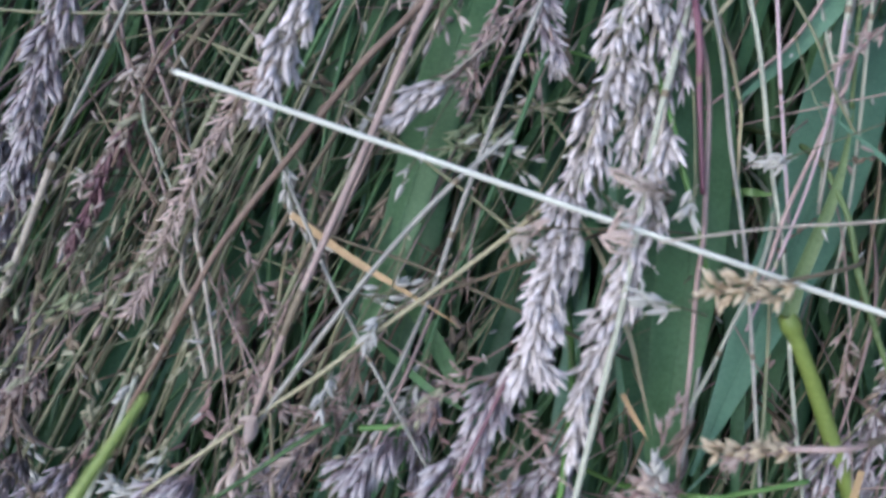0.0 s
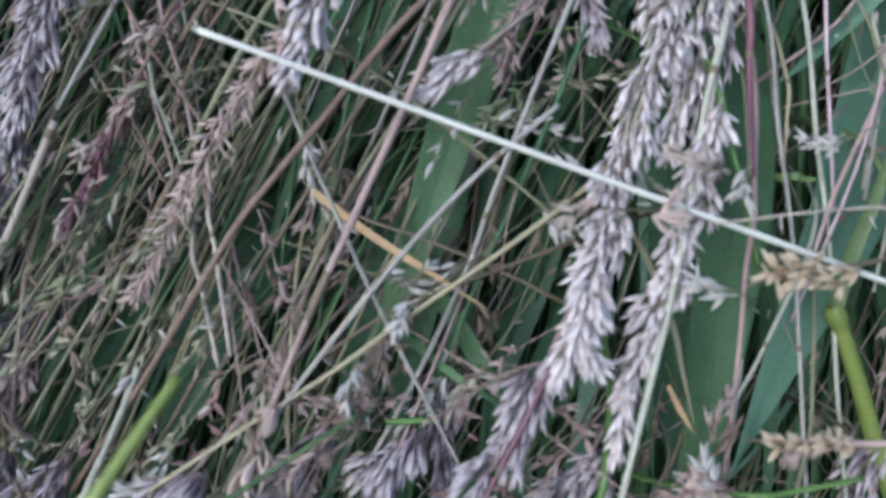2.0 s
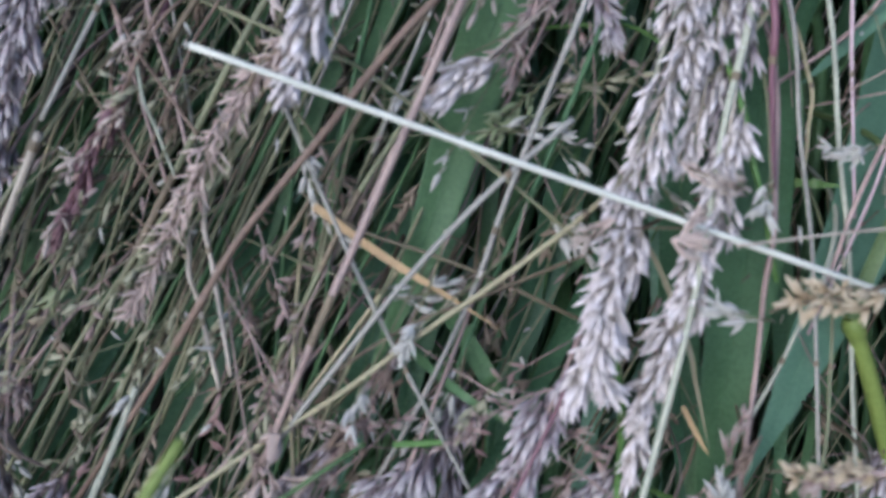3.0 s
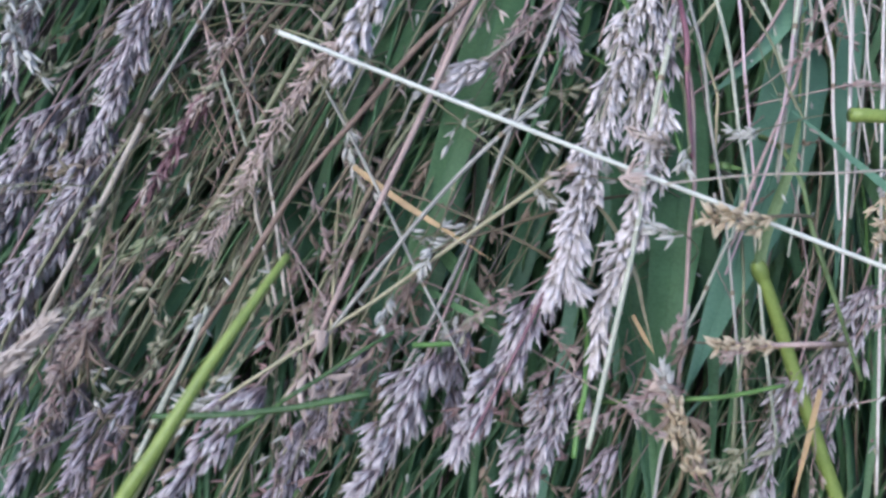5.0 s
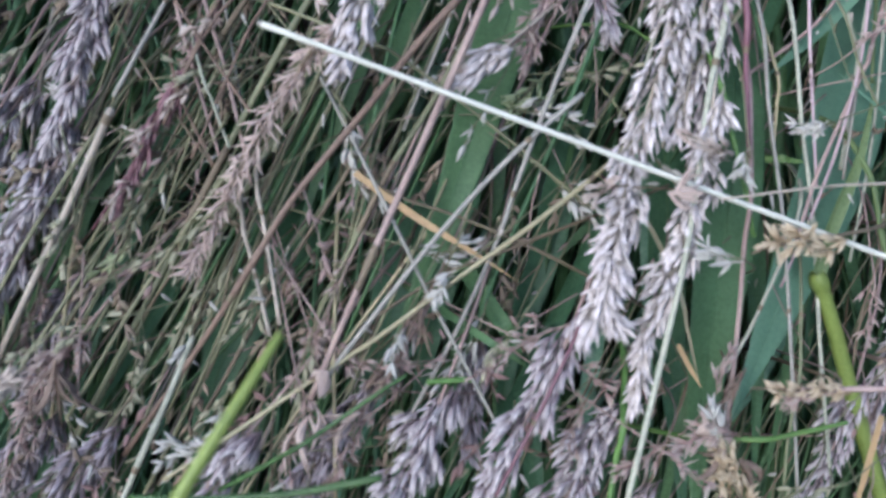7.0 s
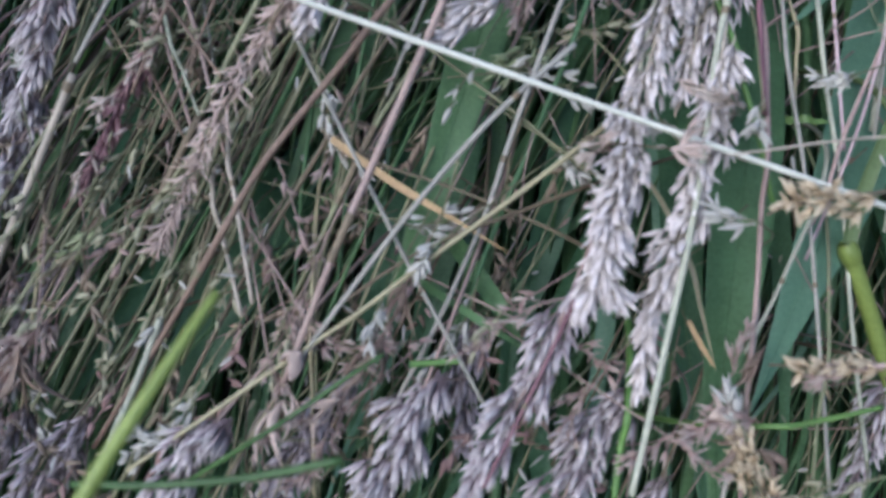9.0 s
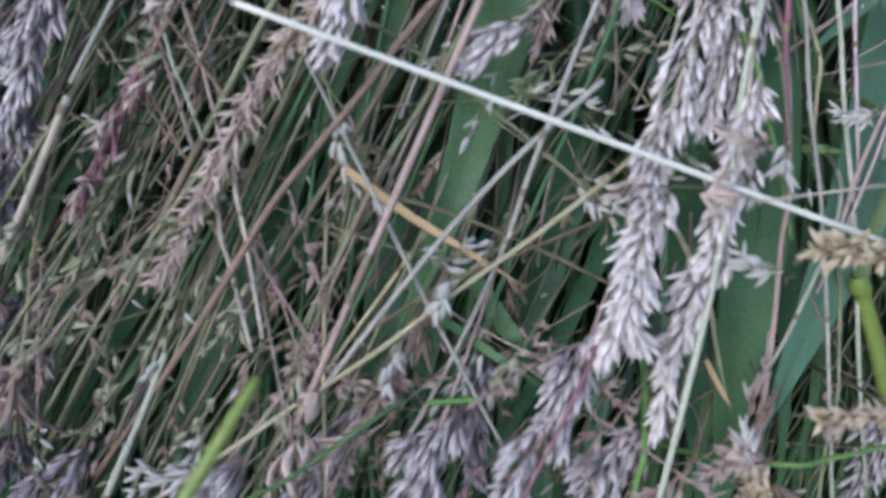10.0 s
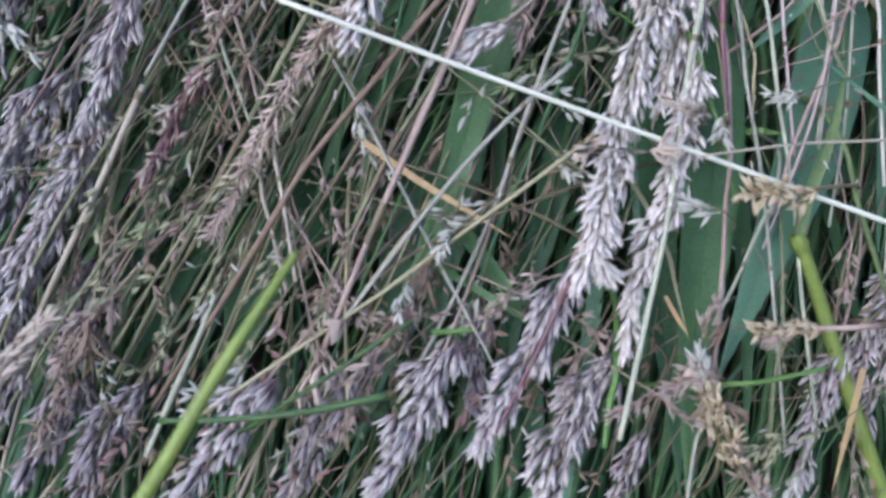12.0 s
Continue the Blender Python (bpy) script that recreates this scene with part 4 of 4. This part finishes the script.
seed_head("rose", 4.2, 24, (9.6, 40.6, -3), (6.4, 31, -3), (3.5, 23.2, -2), spread=0.4, size=0.9)
seed_head("lilac", 4.9, 42, (19, 44.1, -6), (21.2, 35.4, -6), (22.3, 30.6, -6))
seed_head("fog", 5.0, 37, (-1.1, 26.9, 2), (-5.3, 23, 3), (-9.8, 20.4, 3))
# open and golden sprigs
seed_head("gold", 7.5, 22, (54.5, -6.2, 13), (48.5, -7.2, 15), (43.6, -7.7, 15), (40.2, -9.1, 14), reach=50, spread=0.6, wild=0.5, size=0.85)
sprig("pale", 7, (39.7, -10.3, 13), (36.8, -9.6, 13), (34, -8.9, 13), reach=20, branch=2.0, size=1.0)
stem("pink", 1.2, (66, -31.1, 15), (55.6, -31.5, 16), (47.4, -31.5, 16), reach=30)
seed_head("gold", 5.0, 20, (52.7, -31.5, 16), (46.9, -31.5, 16), (39.2, -31.2, 16), reach=20, spread=0.35, wild=0.4, size=0.72)
sprig("rose", 10, (53.6, -31.7, 16), (49.8, -32.3, 16), (45.9, -32.9, 16), reach=20, branch=2.0)
seed_head("gold", 6.0, 18, (40, -47, 5), (38.8, -42.8, 6), (38.1, -38.8, 6), reach=40, spread=0.5, wild=0.6, size=0.68)
seed_head("gold", 6.5, 26, (43.5, -54.3, 4), (40.4, -49.2, 4), (37.8, -43.2, 4), spread=0.5, wild=0.5, size=0.72)
sprig("pale", 9, (39.1, -43.6, 7), (37.6, -40.6, 7), (36.3, -38.1, 7), reach=30, branch=2.5)
sprig("rose", 9, (37.5, -34, 5), (38.5, -31, 5), (40.1, -28, 5), reach=30, branch=2.5)
sprig("rose", 8, (10.9, -21.3, 8), (5.8, -22.7, 9), (1, -25.5, 9), (-3.2, -29.5, 8), reach=0)
seed_head("rose", 4.5, 24, (37.5, -40.8, 6), (33, -41.7, 6), (27.4, -44.1, 6), reach=20, spread=0.6, wild=0.3)
sprig("rose", 14, (-33.3, -20.4, -2), (-29.1, -26.4, -1), (-23, -29.4, 0), (-14.9, -28.5, -1))
sprig("rose", 13, (-37, -28.3, -0), (-35, -36.3, 0), (-38, -46.5, -1))
sprig("rose", 11, (-19, -28.8, -4), (-23.1, -35, -4), (-29.2, -41.3, -5))
sprig("seed", 14, (-59.4, 12.7, -14), (-66, 4, -15), (-70.8, -3.6, -17))
sprig("seed", 13, (-49.2, -5.9, -12), (-53.8, -14.6, -14), (-59.3, -23.4, -15))
sprig("seed", 13, (-38.1, -7, -8), (-43.4, -14.5, -9), (-47.8, -24.2, -11))
sprig("pale", 12, (-29.7, 20.2, -5), (-27.5, 11.6, -4), (-25.4, 3.4, -5))
sprig("pale", 11, (0.3, 18.1, -8), (7.9, 18.2, -8), (15.6, 15.1, -8))
sprig("seed", 11, (9.8, 26.8, -12), (17.7, 27, -12), (26.8, 28.3, -12))
sprig("pale", 11, (8.6, 7.1, -6), (12.8, 3.8, -5), (17.1, -0.4, -5))
sprig("pale", 11, (-19.1, -7, -4), (-12.8, -9.1, -4), (-6.5, -8, -4))
sprig("seed", 11, (-62.4, -27.7, -15), (-68, -34.3, -16), (-73.5, -41, -17))
sprig("pale", 13, (-88.7, -25.7, -17), (-85.4, -34.4, -17), (-81, -43.1, -17))
sprig("pale", 11, (-78, 18.1, -15), (-81.5, 20.4, -16), (-85, 13.9, -17))
sprig("seed", 9, (-46.5, -29.4, -10), (-50.8, -35.9, -11), (-55.2, -42.4, -12))
sprig("pale", 11, (-1.8, -18.6, -8), (-3.9, -25, -8), (-8.2, -31.4, -8))
sprig("rose", 14, (-87.3, -12.5, -21), (-90.4, -21.5, -21), (-94.6, -30.4, -21))
sprig("pale", 14, (-41.2, -44.9, -3), (-47.1, -44.6, -2), (-56.5, -43.9, -4))
sprig("pale", 14, (-47.9, -35.1, -6), (-51.7, -41.1, -5), (-60.2, -46.6, -7))
sprig("pale", 16, (-78.4, 59.2, -8), (-92.6, 50.3, -8), (-101.6, 35.7, -8), (-104.9, 20.5, -9), size=1.25, branch=5.0)
sprig("pale", 13, (-101.5, 53, -8), (-103.3, 38.8, -8), (-98.1, 28.2, -8), size=1.25, branch=5.0)
sprig("seed", 11, (-37.5, 18.2, -8), (-46, 7.1, -8), (-51.4, -3.6, -8))
sprig("rose", 13, (100.2, -38.6, -4), (110.1, -35.5, -4), (116.7, -33.9, -4))
sprig("rose", 11, (31.3, 70.6, -8), (19.6, 51.3, -8), (14.8, 36.2, -8))
sprig("rose", 12, (-24.8, -4.7, -6), (-30.3, -16.7, -6), (-35.7, -28.4, -6))
sprig("rose", 11, (-9.8, -10.3, -6), (-15.5, -22.3, -6), (-18.3, -31.1, -6))
stem("bleached", 1.1, (89.6, 83, -8), (88.6, 48, -8), (86.4, 14.7, -9), (84.4, -20.3, -12))
stem("bleached", 1.1, (101.1, 83.7, -8), (96.7, 48.3, -8), (94.3, 11.7, -9), (93.4, -23.3, -12), (91.8, -63.5, -15))
stem("grey", 1.0, (98.9, 85.6, -12), (94.6, 42.7, -12), (87.9, -1, -12))
stem("grey", 1.0, (85.3, 83.7, -10), (76.5, 44.7, -10), (69.9, 6.3, -10))
stem("straw", 1.1, (118.6, -26.2, -6), (107.3, -46.1, -6), (98.1, -63.8, -6))
stem("culm", 1.2, (116.7, -50.4, -4), (109.6, -63.6, -4), (105.3, -73.9, -6))
stem("culm", 2.8, (135, 18.2, 4), (103, 18.0, 5), (79.3, 18.2, 5), reach=30, name="green_shoot", taper=1.15,label="thick smooth yellow-green stem with a cut end")
blade("blue", 3.5, (120, -23.5, 2), (103.2, -7.7, 0), (88.5, 7.4, -4), (68.2, 27, -8), reach=40)
stem("grey", 1.2, (-49.1, 58.2, -2), (-59.2, 38.8, -2), (-69.8, 18.8, -3), reach=80, label="pale straw stem ending at a dark broken joint")
stem("pink", 1.0, (25.5, 66.9, -12), (10.7, 35.6, -12), (-3.3, 6.2, -13))
stem("grey", 1.0, (15.6, 76.8, -12), (2.5, 46.9, -12), (-9.8, 20.4, -13))
stem("grey", 1.0, (5.4, 75.2, -10), (-7.2, 40.8, -10), (-17.6, 14.7, -10))
blade("green", 3.0, (13.9, 66.2, -12), (13.9, 54.2, -12), (13.1, 42.4, -12), reach=60)
stem("olive", 1.0, (-113.5, 50, -6), (-99, 46.8, -6), (-77, 44, -6), (-55, 43.9, -7), (-36.9, 43.6, -8), reach=40)
stem("straw", 1.0, (-114.9, 65.7, -6), (-112.8, 50, -6), reach=50)
blade("green", 2.4, (-106.8, 46.4, -8), (-105.1, 35.6, -8), (-103, 21.8, -8))
seed_head("beige", 4.5, 18, (37.5, 8.6, 9), (34.5, 8.9, 12), (32, 9.9, 13), (28.9, 11.4, 12), reach=10, spread=0.3, wild=0.2, size=0.75)
sprig("fresh", 12, (14.5, 23.8, -8), (9, 21, -8), (2.4, 18.7, -8), branch=3.0)
sprig("fresh", 8, (12.3, 28.1, -8), (8.1, 23.9, -9), (4.8, 21.1, -9), branch=3.0)
stem("bright", 0.9, (21.6, 37.6, -14), (27.4, 37.1, -14), (32.2, 34.4, -14), reach=30)
sprig("pale", 8, (43.4, 11.1, 6), (43.1, 8.1, 6), (42.2, 5.8, 7), branch=2.0)
sprig("fresh", 8, (-68.8, -7, -14), (-71.4, -9.2, -14), (-73.8, -11.4, -15), branch=2.5)
sprig("pale", 8, (-55.6, -23.9, -8), (-56.6, -25.5, -8), (-57.6, -27, -8), branch=2.0)
sprig("pale", 8, (-7.1, -11.2, 2), (-9.7, -13.2, 3), (-11.7, -16.2, 3), branch=2.0)
sprig("pale", 8, (-17.1, -20.2, 2), (-18.6, -23.1, 3), (-19.6, -26.1, 3), branch=2.0)
seed_head("gold", 7.0, 26, (94, 4.4, -4), (90.3, -3.6, -4), (87.1, -11.5, -4), spread=0.8, wild=0.6, size=0.72)
blade("straw", 3.0, (-80.5, 70.1, -4), (-77, 62.3, -4), (-71, 56.7, -5), reach=30, root=0.9)
blade("olive", 1.8, (89.1, 61, -6), (88.6, 52.4, -6), (88.6, 45.6, -6), reach=30)
# seed heads over the left of the bank
seed_head("lilac", 9.3, 215, (-67.8, 60, -7), (-72.4, 44.3, -8), (-76.8, 32.9, -9), (-80.6, 21.8, -12), (-86.3, 8.7, -15))
seed_head("lilac", 10.2, 157, (-84.5, 13.9, -17), (-88.1, 2.8, -17), (-93.1, -9.3, -18), (-98.7, -21.3, -18))
seed_head("rose", 3.6, 34, (-55.2, 37, -14), (-60.4, 25.1, -13), (-65.9, 13.7, -14), (-79.2, -4.1, -21), axis="purple", thick=1.6, spread=0.4, size=0.9)
seed_head("wine", 3.6, 64, (-61, 22.5, -11), (-65.5, 14, -12), (-69.5, 5.5, -13), (-73.6, -4.5, -15), reach=20, spread=0.16, wild=0.14, axis="purple", thick=1.4)
stem("rust", 0.7, (-57.2, 33.3, -6), (-51.8, 25.2, -6), (-45.9, 17, -6), reach=40)
stem("rust", 0.6, (-59.1, 21, -6), (-56.4, 14.6, -6), (-52.8, 7.3, -7), reach=30)
stem("rust", 0.85, (-51.3, 40.6, -9), (-56.8, 29.7, -9), (-62.8, 15, -10), reach=50)
stem("rust", 0.7, (-49, 38.4, -6), (-55, 30.1, -6), (-60, 20.5, -7), reach=40)
stem("rust", 0.7, (-44.9, 36.2, -8), (-50.4, 24.3, -8), (-57.3, 8.6, -9), reach=50)
stem("sage", 0.7, (-55, 24.2, -6), (-52.7, 18.3, -6), (-50, 10.5, -7), reach=30)
seed_head("fog", 6.2, 80, (-22.4, 41.6, 6), (-25.2, 33, 8), (-27.8, 24.9, 9), (-29.1, 18.9, 10))
seed_head("hair", 4.6, 175, (-31.3, 29.7, 2), (-36.8, 22.8, 1), (-42.3, 13.8, 0), (-48.7, 3, -3), (-54.3, -7.2, -6), (-58.5, -15.8, -8), spread=0.34, wild=0.22, size=1.0)
seed_head("lilac", 11.7, 157, (-93.7, 22.7, -22), (-99.2, 11.7, -22), (-103.8, -1.8, -22), (-110, -16.2, -22))
seed_head("dusk", 12.0, 126, (-97.3, -9.8, -20), (-101.2, -22.6, -20), (-103.8, -33.9, -20), (-107.5, -46.2, -20))
seed_head("dusk", 10.0, 94, (-81.5, -13.8, -26), (-89.5, -25.8, -26), (-95.9, -41.3, -26))
seed_head("dusk", 11.0, 104, (-88, -43.6, -22), (-94.4, -54.7, -22), (-100.6, -66.8, -22))
seed_head("dusk", 10.0, 94, (-79.5, -51.1, -24), (-85, -61, -24), (-91.3, -73.1, -24))
seed_head("dusk", 9.0, 63, (-104.7, 54.5, -22), (-106.5, 44.5, -22), (-108, 31.8, -22))
seed_head("rose", 7.0, 60, (-80.4, -26.4, -14), (-85.8, -33.8, -14), (-91, -43.4, -14), spread=0.5)
seed_head("lilac", 10.8, 130, (-106.2, 78.3, -16), (-110.7, 62.9, -16), (-114.8, 43.1, -16), (-117.3, 18.5, -17))
seed_head("fog", 4.8, 44, (-58.3, 73.7, -10), (-60, 62.8, -10), (-61.5, 52.8, -10), size=0.9)
seed_head("lilac", 9.8, 56, (-127.6, 80.7, -24), (-126, 63.5, -24), (-125.4, 40, -24), (-127.8, 18.8, -24))
seed_head("beige", 7.8, 210, (-105, -51.3, 11), (-95.5, -43.3, 14), (-85.3, -35, 16), (-75.5, -27, 18), reach=60, spread=0.14)
sprig("rose", 8, (-27.1, -43.2, -4), (-29.1, -47.3, -4), (-32.2, -51.3, -4), branch=3)
sprig("rose", 8, (-18.9, -35.3, -6), (-24.1, -39.5, -6), (-27.2, -45.7, -6), branch=3)
sprig("rose", 8, (-35.7, -20.7, -6), (-34.1, -24.8, -6), (-33.5, -29, -6), branch=3)
sprig("rose", 8, (25.7, -42.2, 8), (28.7, -44.2, 8), (32.7, -48.1, 8), branch=3)
sprig("rose", 8, (11.2, -28.3, 2), (15.3, -30.3, 2), (18.4, -33.3, 2), branch=3)
sprig("rose", 8, (17.4, -34.3, 2), (14.3, -37.3, 2), (12.3, -42.4, 2), branch=3)
sprig("beige", 9, (20.8, 2.6, 8), (17.8, 2.6, 8), (16.3, 1.1, 8), branch=2.5)
sprig("pale", 9, (63, 16.1, 0), (60.8, 15.3, 0), (57.5, 14.9, 0), branch=2.5)
sprig("rose", 8, (73.5, -10.8, -6), (72.9, -18.5, -6), (72.3, -25, -6), branch=3)
seed_head("lilac", 10.2, 160, (-11.2, -36.5, -1), (-14.3, -44, 0), (-18.7, -53.1, 0), (-26.8, -65.3, -1))
seed_head("lilac", 9.0, 80, (74.9, -37.9, -16), (69.5, -49.8, -15), (62.6, -68.7, -15))
seed_head("lilac", 8.7, 96, (94.2, -18, -21), (87.1, -30.7, -21), (79.7, -49.4, -21))
blade("orange", 1.4, (76.3, -40.2, -8), (73.3, -49.9, -8), (68.5, -65.3, -8), reach=0, root=0.9, fold=0.1)
stem("bleached", 1.0, (92.9, 83.7, -9), (89.8, 48.4, -9), (86.7, 6.8, -10))
stem("bleached", 1.0, (104, 84.4, -9), (98.9, 48.8, -9), (95.8, 21.9, -10))
stem("sage", 1.3, (82, 82.5, -8), (75.4, 46.8, -8), (72.9, 27.7, -10), (71.7, 8.7, -14))
stem("bleached", 0.8, (83.6, 83.1, -9), (88.2, 44.9, -9), (92.7, 12, -11))
stem("mauve", 1.0, (103.2, 82.9, -6), (105.6, 60.1, -6), (109.7, 37, -8), (112.1, 9.1, -10))
stem("grey", 1.0, (119.2, 83.9, -6), (108, 42.9, -7), (100.8, 25.1, -9))
blade("straw", 2.6, (94.4, 87.9, -10), (95.9, 77.2, -10), (98.3, 67.4, -11), reach=30, root=0.9)
stem("mauve", 1.0, (61.3, 55.5, -9), (62.9, 28.7, -9), (64.5, 4.5, -10))
stem("pink", 1.0, (76.7, 58.1, -9), (71.1, 46.6, -9), (63.6, 36.6, -10), (49.8, 26.3, -12))
stem("yellow", 1.0, (105.9, 68, -8), (101.6, 55.5, -8), (98.5, 47.1, -9))
stem("bleached", 0.7, (91, 51.5, -8), (92.1, 34.6, -8), (93.6, 16.6, -9))
stem("straw", 0.8, (110.2, 23.6, -8), (113.1, 5.6, -8), (113.2, -13.6, -9))
stem("yellow", 0.8, (54.3, 27.5, -6), (54.4, 19.4, -6), (54.2, 11.3, -7), reach=40)
stem("sage", 0.8, (59.1, 80.3, -10), (53.2, 55.5, -10), (44.7, 35.1, -11))
stem("pink", 0.7, (44.7, 80.4, -12), (38.8, 57.2, -12), (32.1, 36.9, -13))
stem("pink", 0.7, (41.2, 80.6, -13), (34.9, 57.4, -13), (29.7, 40.1, -13))
stem("olive", 0.8, (-17.3, 78.2, -12), (-29.4, 48.7, -12), (-40.9, 21.1, -14))
stem("grey", 0.8, (-10.8, 78.6, -12), (-18.3, 49.2, -12), (-30.1, 19.7, -13))
stem("olive", 0.8, (-51.3, 48.3, -14), (-38.2, 32.2, -13), (-23.7, 11.7, -12))
stem("grey", 0.8, (-55.6, 56.4, -14), (-52.5, 40, -14), (-48.4, 16.1, -14))
seed_head("lilac", 9.5, 95, (-98.4, 19.2, -20), (-101.5, 9.8, -19), (-107.5, 0.5, -18), (-116.8, -19.2, -18))
seed_head("lilac", 9.0, 50, (-114.2, 7.7, -22), (-118, 1.3, -22), (-124.4, -8.1, -22))
seed_head("dusk", 9.0, 64, (-74.6, -43.9, -14), (-81, -53.2, -14), (-87.2, -64.3, -14))
seed_head("dusk", 9.0, 64, (-100.1, -40, -18), (-104.2, -49.3, -18), (-108.6, -62, -18))
seed_head("rose", 7.0, 34, (-84.6, -31.8, -16), (-89.3, -43.4, -16), (-93.8, -57.6, -16), spread=0.5)
seed_head("dusk", 9.0, 55, (-111, -29, -22), (-115.4, -43.8, -22), (-119.5, -59.7, -22))
sprig("pale", 9, (-89.7, 57, -12), (-91.6, 52.8, -12), (-94.9, 47, -12), branch=4, size=1.2)
sprig("rose", 9, (85.2, 52.2, -6), (83, 48.7, -6), (79.9, 46, -6), branch=2)
sprig("rose", 9, (81.3, 41, -6), (77.8, 37.5, -6), (74.3, 33.6, -6), branch=2)
sprig("rose", 9, (80.6, 27.7, -6), (87.4, 28.8, -6), (94.1, 28.8, -6), branch=2)
seed_head("lilac", 10.0, 85, (-102.7, 3.6, -15), (-109.7, -14.6, -15), (-115.5, -32.2, -16))
seed_head("lilac", 10.0, 85, (-87.1, 2.4, -14), (-93.9, -12.9, -14), (-101.3, -30.5, -15))
seed_head("lilac", 9.5, 80, (-104.9, -20.2, -17), (-110.6, -36.4, -17), (-117.1, -53.6, -18))
seed_head("lilac", 9.0, 46, (-118.1, 43.2, -18), (-120.5, 28.6, -18), (-124.1, 12.8, -18))
seed_head("lilac", 9.0, 65, (-104.5, 42.9, -20), (-108.7, 29.7, -20), (-114.1, 15.1, -20))
sprig("pale", 10, (-86.6, 62.9, -10), (-90.5, 54.5, -10), (-95.6, 44.6, -10), branch=4.5, size=1.2)
seed_head("lilac", 9.0, 62, (100, -16.1, -22), (91.4, -31.6, -22), (86.7, -45.5, -23), (83.5, -58.7, -24))
seed_head("rose", 6.5, 26, (50.8, -66.5, 0), (47.5, -59.7, 0), (43.3, -51.7, 0), spread=0.5, wild=0.4)
sprig("gold", 9, (41.6, -37.9, 2), (40.3, -42.4, 2), (38.9, -48.1, 2), reach=30, branch=2.5, size=0.7)
sprig("seed", 10, (58.3, -50.9, -2), (53.3, -54.3, -2), (48.5, -55.4, -2), reach=30, branch=3)
sprig("rose", 10, (29.7, -42.4, 2), (26.2, -45.2, 2), (22.6, -47.4, 2), reach=20, branch=2.5)
sprig("pale", 8, (60.4, -57.9, -2), (56.7, -61.3, -2), (51.8, -63.5, -2), reach=30, branch=3)
seed_head("dusk", 8.0, 36, (28.3, -54.6, -6), (24.5, -61.6, -6), (20.7, -69.6, -6))
stem("grey", 1.1, (41.8, -42.7, -2), (38.4, -54.2, -2), (36.6, -65.8, -3))
stem("olive", 1.0, (57.9, -27.3, -4), (55.3, -44, -4), (53.6, -66.4, -5))
# withered tufts
tuft("paper", 6, 0.55, (28.4, 12.0, 11), (33.0, 8.6, 12), fan=0.25)
tuft("paper", 14, 0.75, (26.6, 1.2, 13), (32.2, 2.0, 13.5), fan=0.5)
tuft("paper", 6, 0.5, (18.6, 3.6, 12), (14.6, 2.4, 12), fan=0.4)
tuft("paper", 5, 1.2, (37.4, -42.7, 6), (34.8, -36.2, 7), fan=0.6)
tuft("paper", 4, 1.3, (33.7, -40.5, 6), (37.7, -39.4, 7), fan=0.7)
tuft("husk", 6, 1.2, (40.8, -43.0, 4), (34.0, -48.0, 5), fan=0.7)
tuft("husk", 5, 1.2, (42.9, -45.9, 3), (49.7, -50.3, 3), fan=0.5)
tuft("husk", 6, 1.1, (-19.0, -28.6, -3), (-27.0, -35.1, -4), fan=0.5)
tuft("paper", 7, 0.95, (-33.6, -34.6, 0), (-35.8, -46.0, 0), fan=0.3)
tuft("paper", 3, 2.2, (-30.8, -29.2, 3), (-33.4, -33.2, 4), fan=0.4)
tuft("paper", 6, 0.7, (-49.5, -43.6, -5), (-55.5, -45.6, -5), fan=0.4)
tuft("husk", 6, 1.2, (-82.5, -29.9, -12), (-82.5, -44.0, -12), fan=0.4)
tuft("husk", 5, 0.94, (100.3, -37.9, -4), (114.9, -36.2, -4), fan=0.4)
tuft("husk", 6, 0.94, (-14.2, -18.9, -2), (-15.8, -27.5, -2), fan=0.4)
tuft("husk", 5, 0.86, (43.3, -29.6, 4), (37.1, -34.8, 5), fan=0.5)
tuft("paper", 6, 0.9, (-25.2, -38.0, -3), (-32.4, -41.6, -3), fan=0.4)
seed_head("beige", 2.2, 8, (-54.4, 30.7, 0), (-59.8, 26.2, 0), reach=8, spread=0.3, wild=0.25, size=0.72, thick=0.4)
seed_head("beige", 2.2, 8, (-58.6, 18.6, -2), (-62.7, 13.7, -2), reach=8, spread=0.3, wild=0.25, size=0.72, thick=0.4)
seed_head("beige", 2.2, 8, (-65.4, 11.9, -4), (-68.9, 8.0, -4), reach=8, spread=0.3, wild=0.25, size=0.72, thick=0.4)
seed_head("beige", 2.2, 8, (-70.2, 1.7, -8), (-73.2, -4.9, -8), reach=8, spread=0.3, wild=0.25, size=0.72, thick=0.4)
seed_head("fog", 6.5, 64, (39.0, 41.4, -2), (36.5, 30.4, -1), (34.2, 19.1, 0), (31.7, 9.9, 0), spread=0.2, size=0.85)
# slender stems at the bank's leafy side
stem("mauve", 0.9, (74.2, 40.8, -8), (68.1, 13.6, -8), (56.0, -15.2, -8))
stem("bleached", 1.2, (83.9, 41.8, -10), (84.0, 22.9, -10), (84.5, -1.6, -11))
stem("sage", 0.9, (80.9, 52.1, -12), (79.7, 35.3, -12), (77.3, 11.3, -13), (73.5, -10.0, -14))
blade("blue", 7.0, (101.1, 60.1, -30), (97.9, 36.5, -28), (95.0, 10.0, -28), (93.3, -15.9, -30), root=0.8)
blade("green", 5.0, (82.3, 59.1, -30), (77.3, 39.1, -30), (74.6, 19.5, -30), root=0.8)
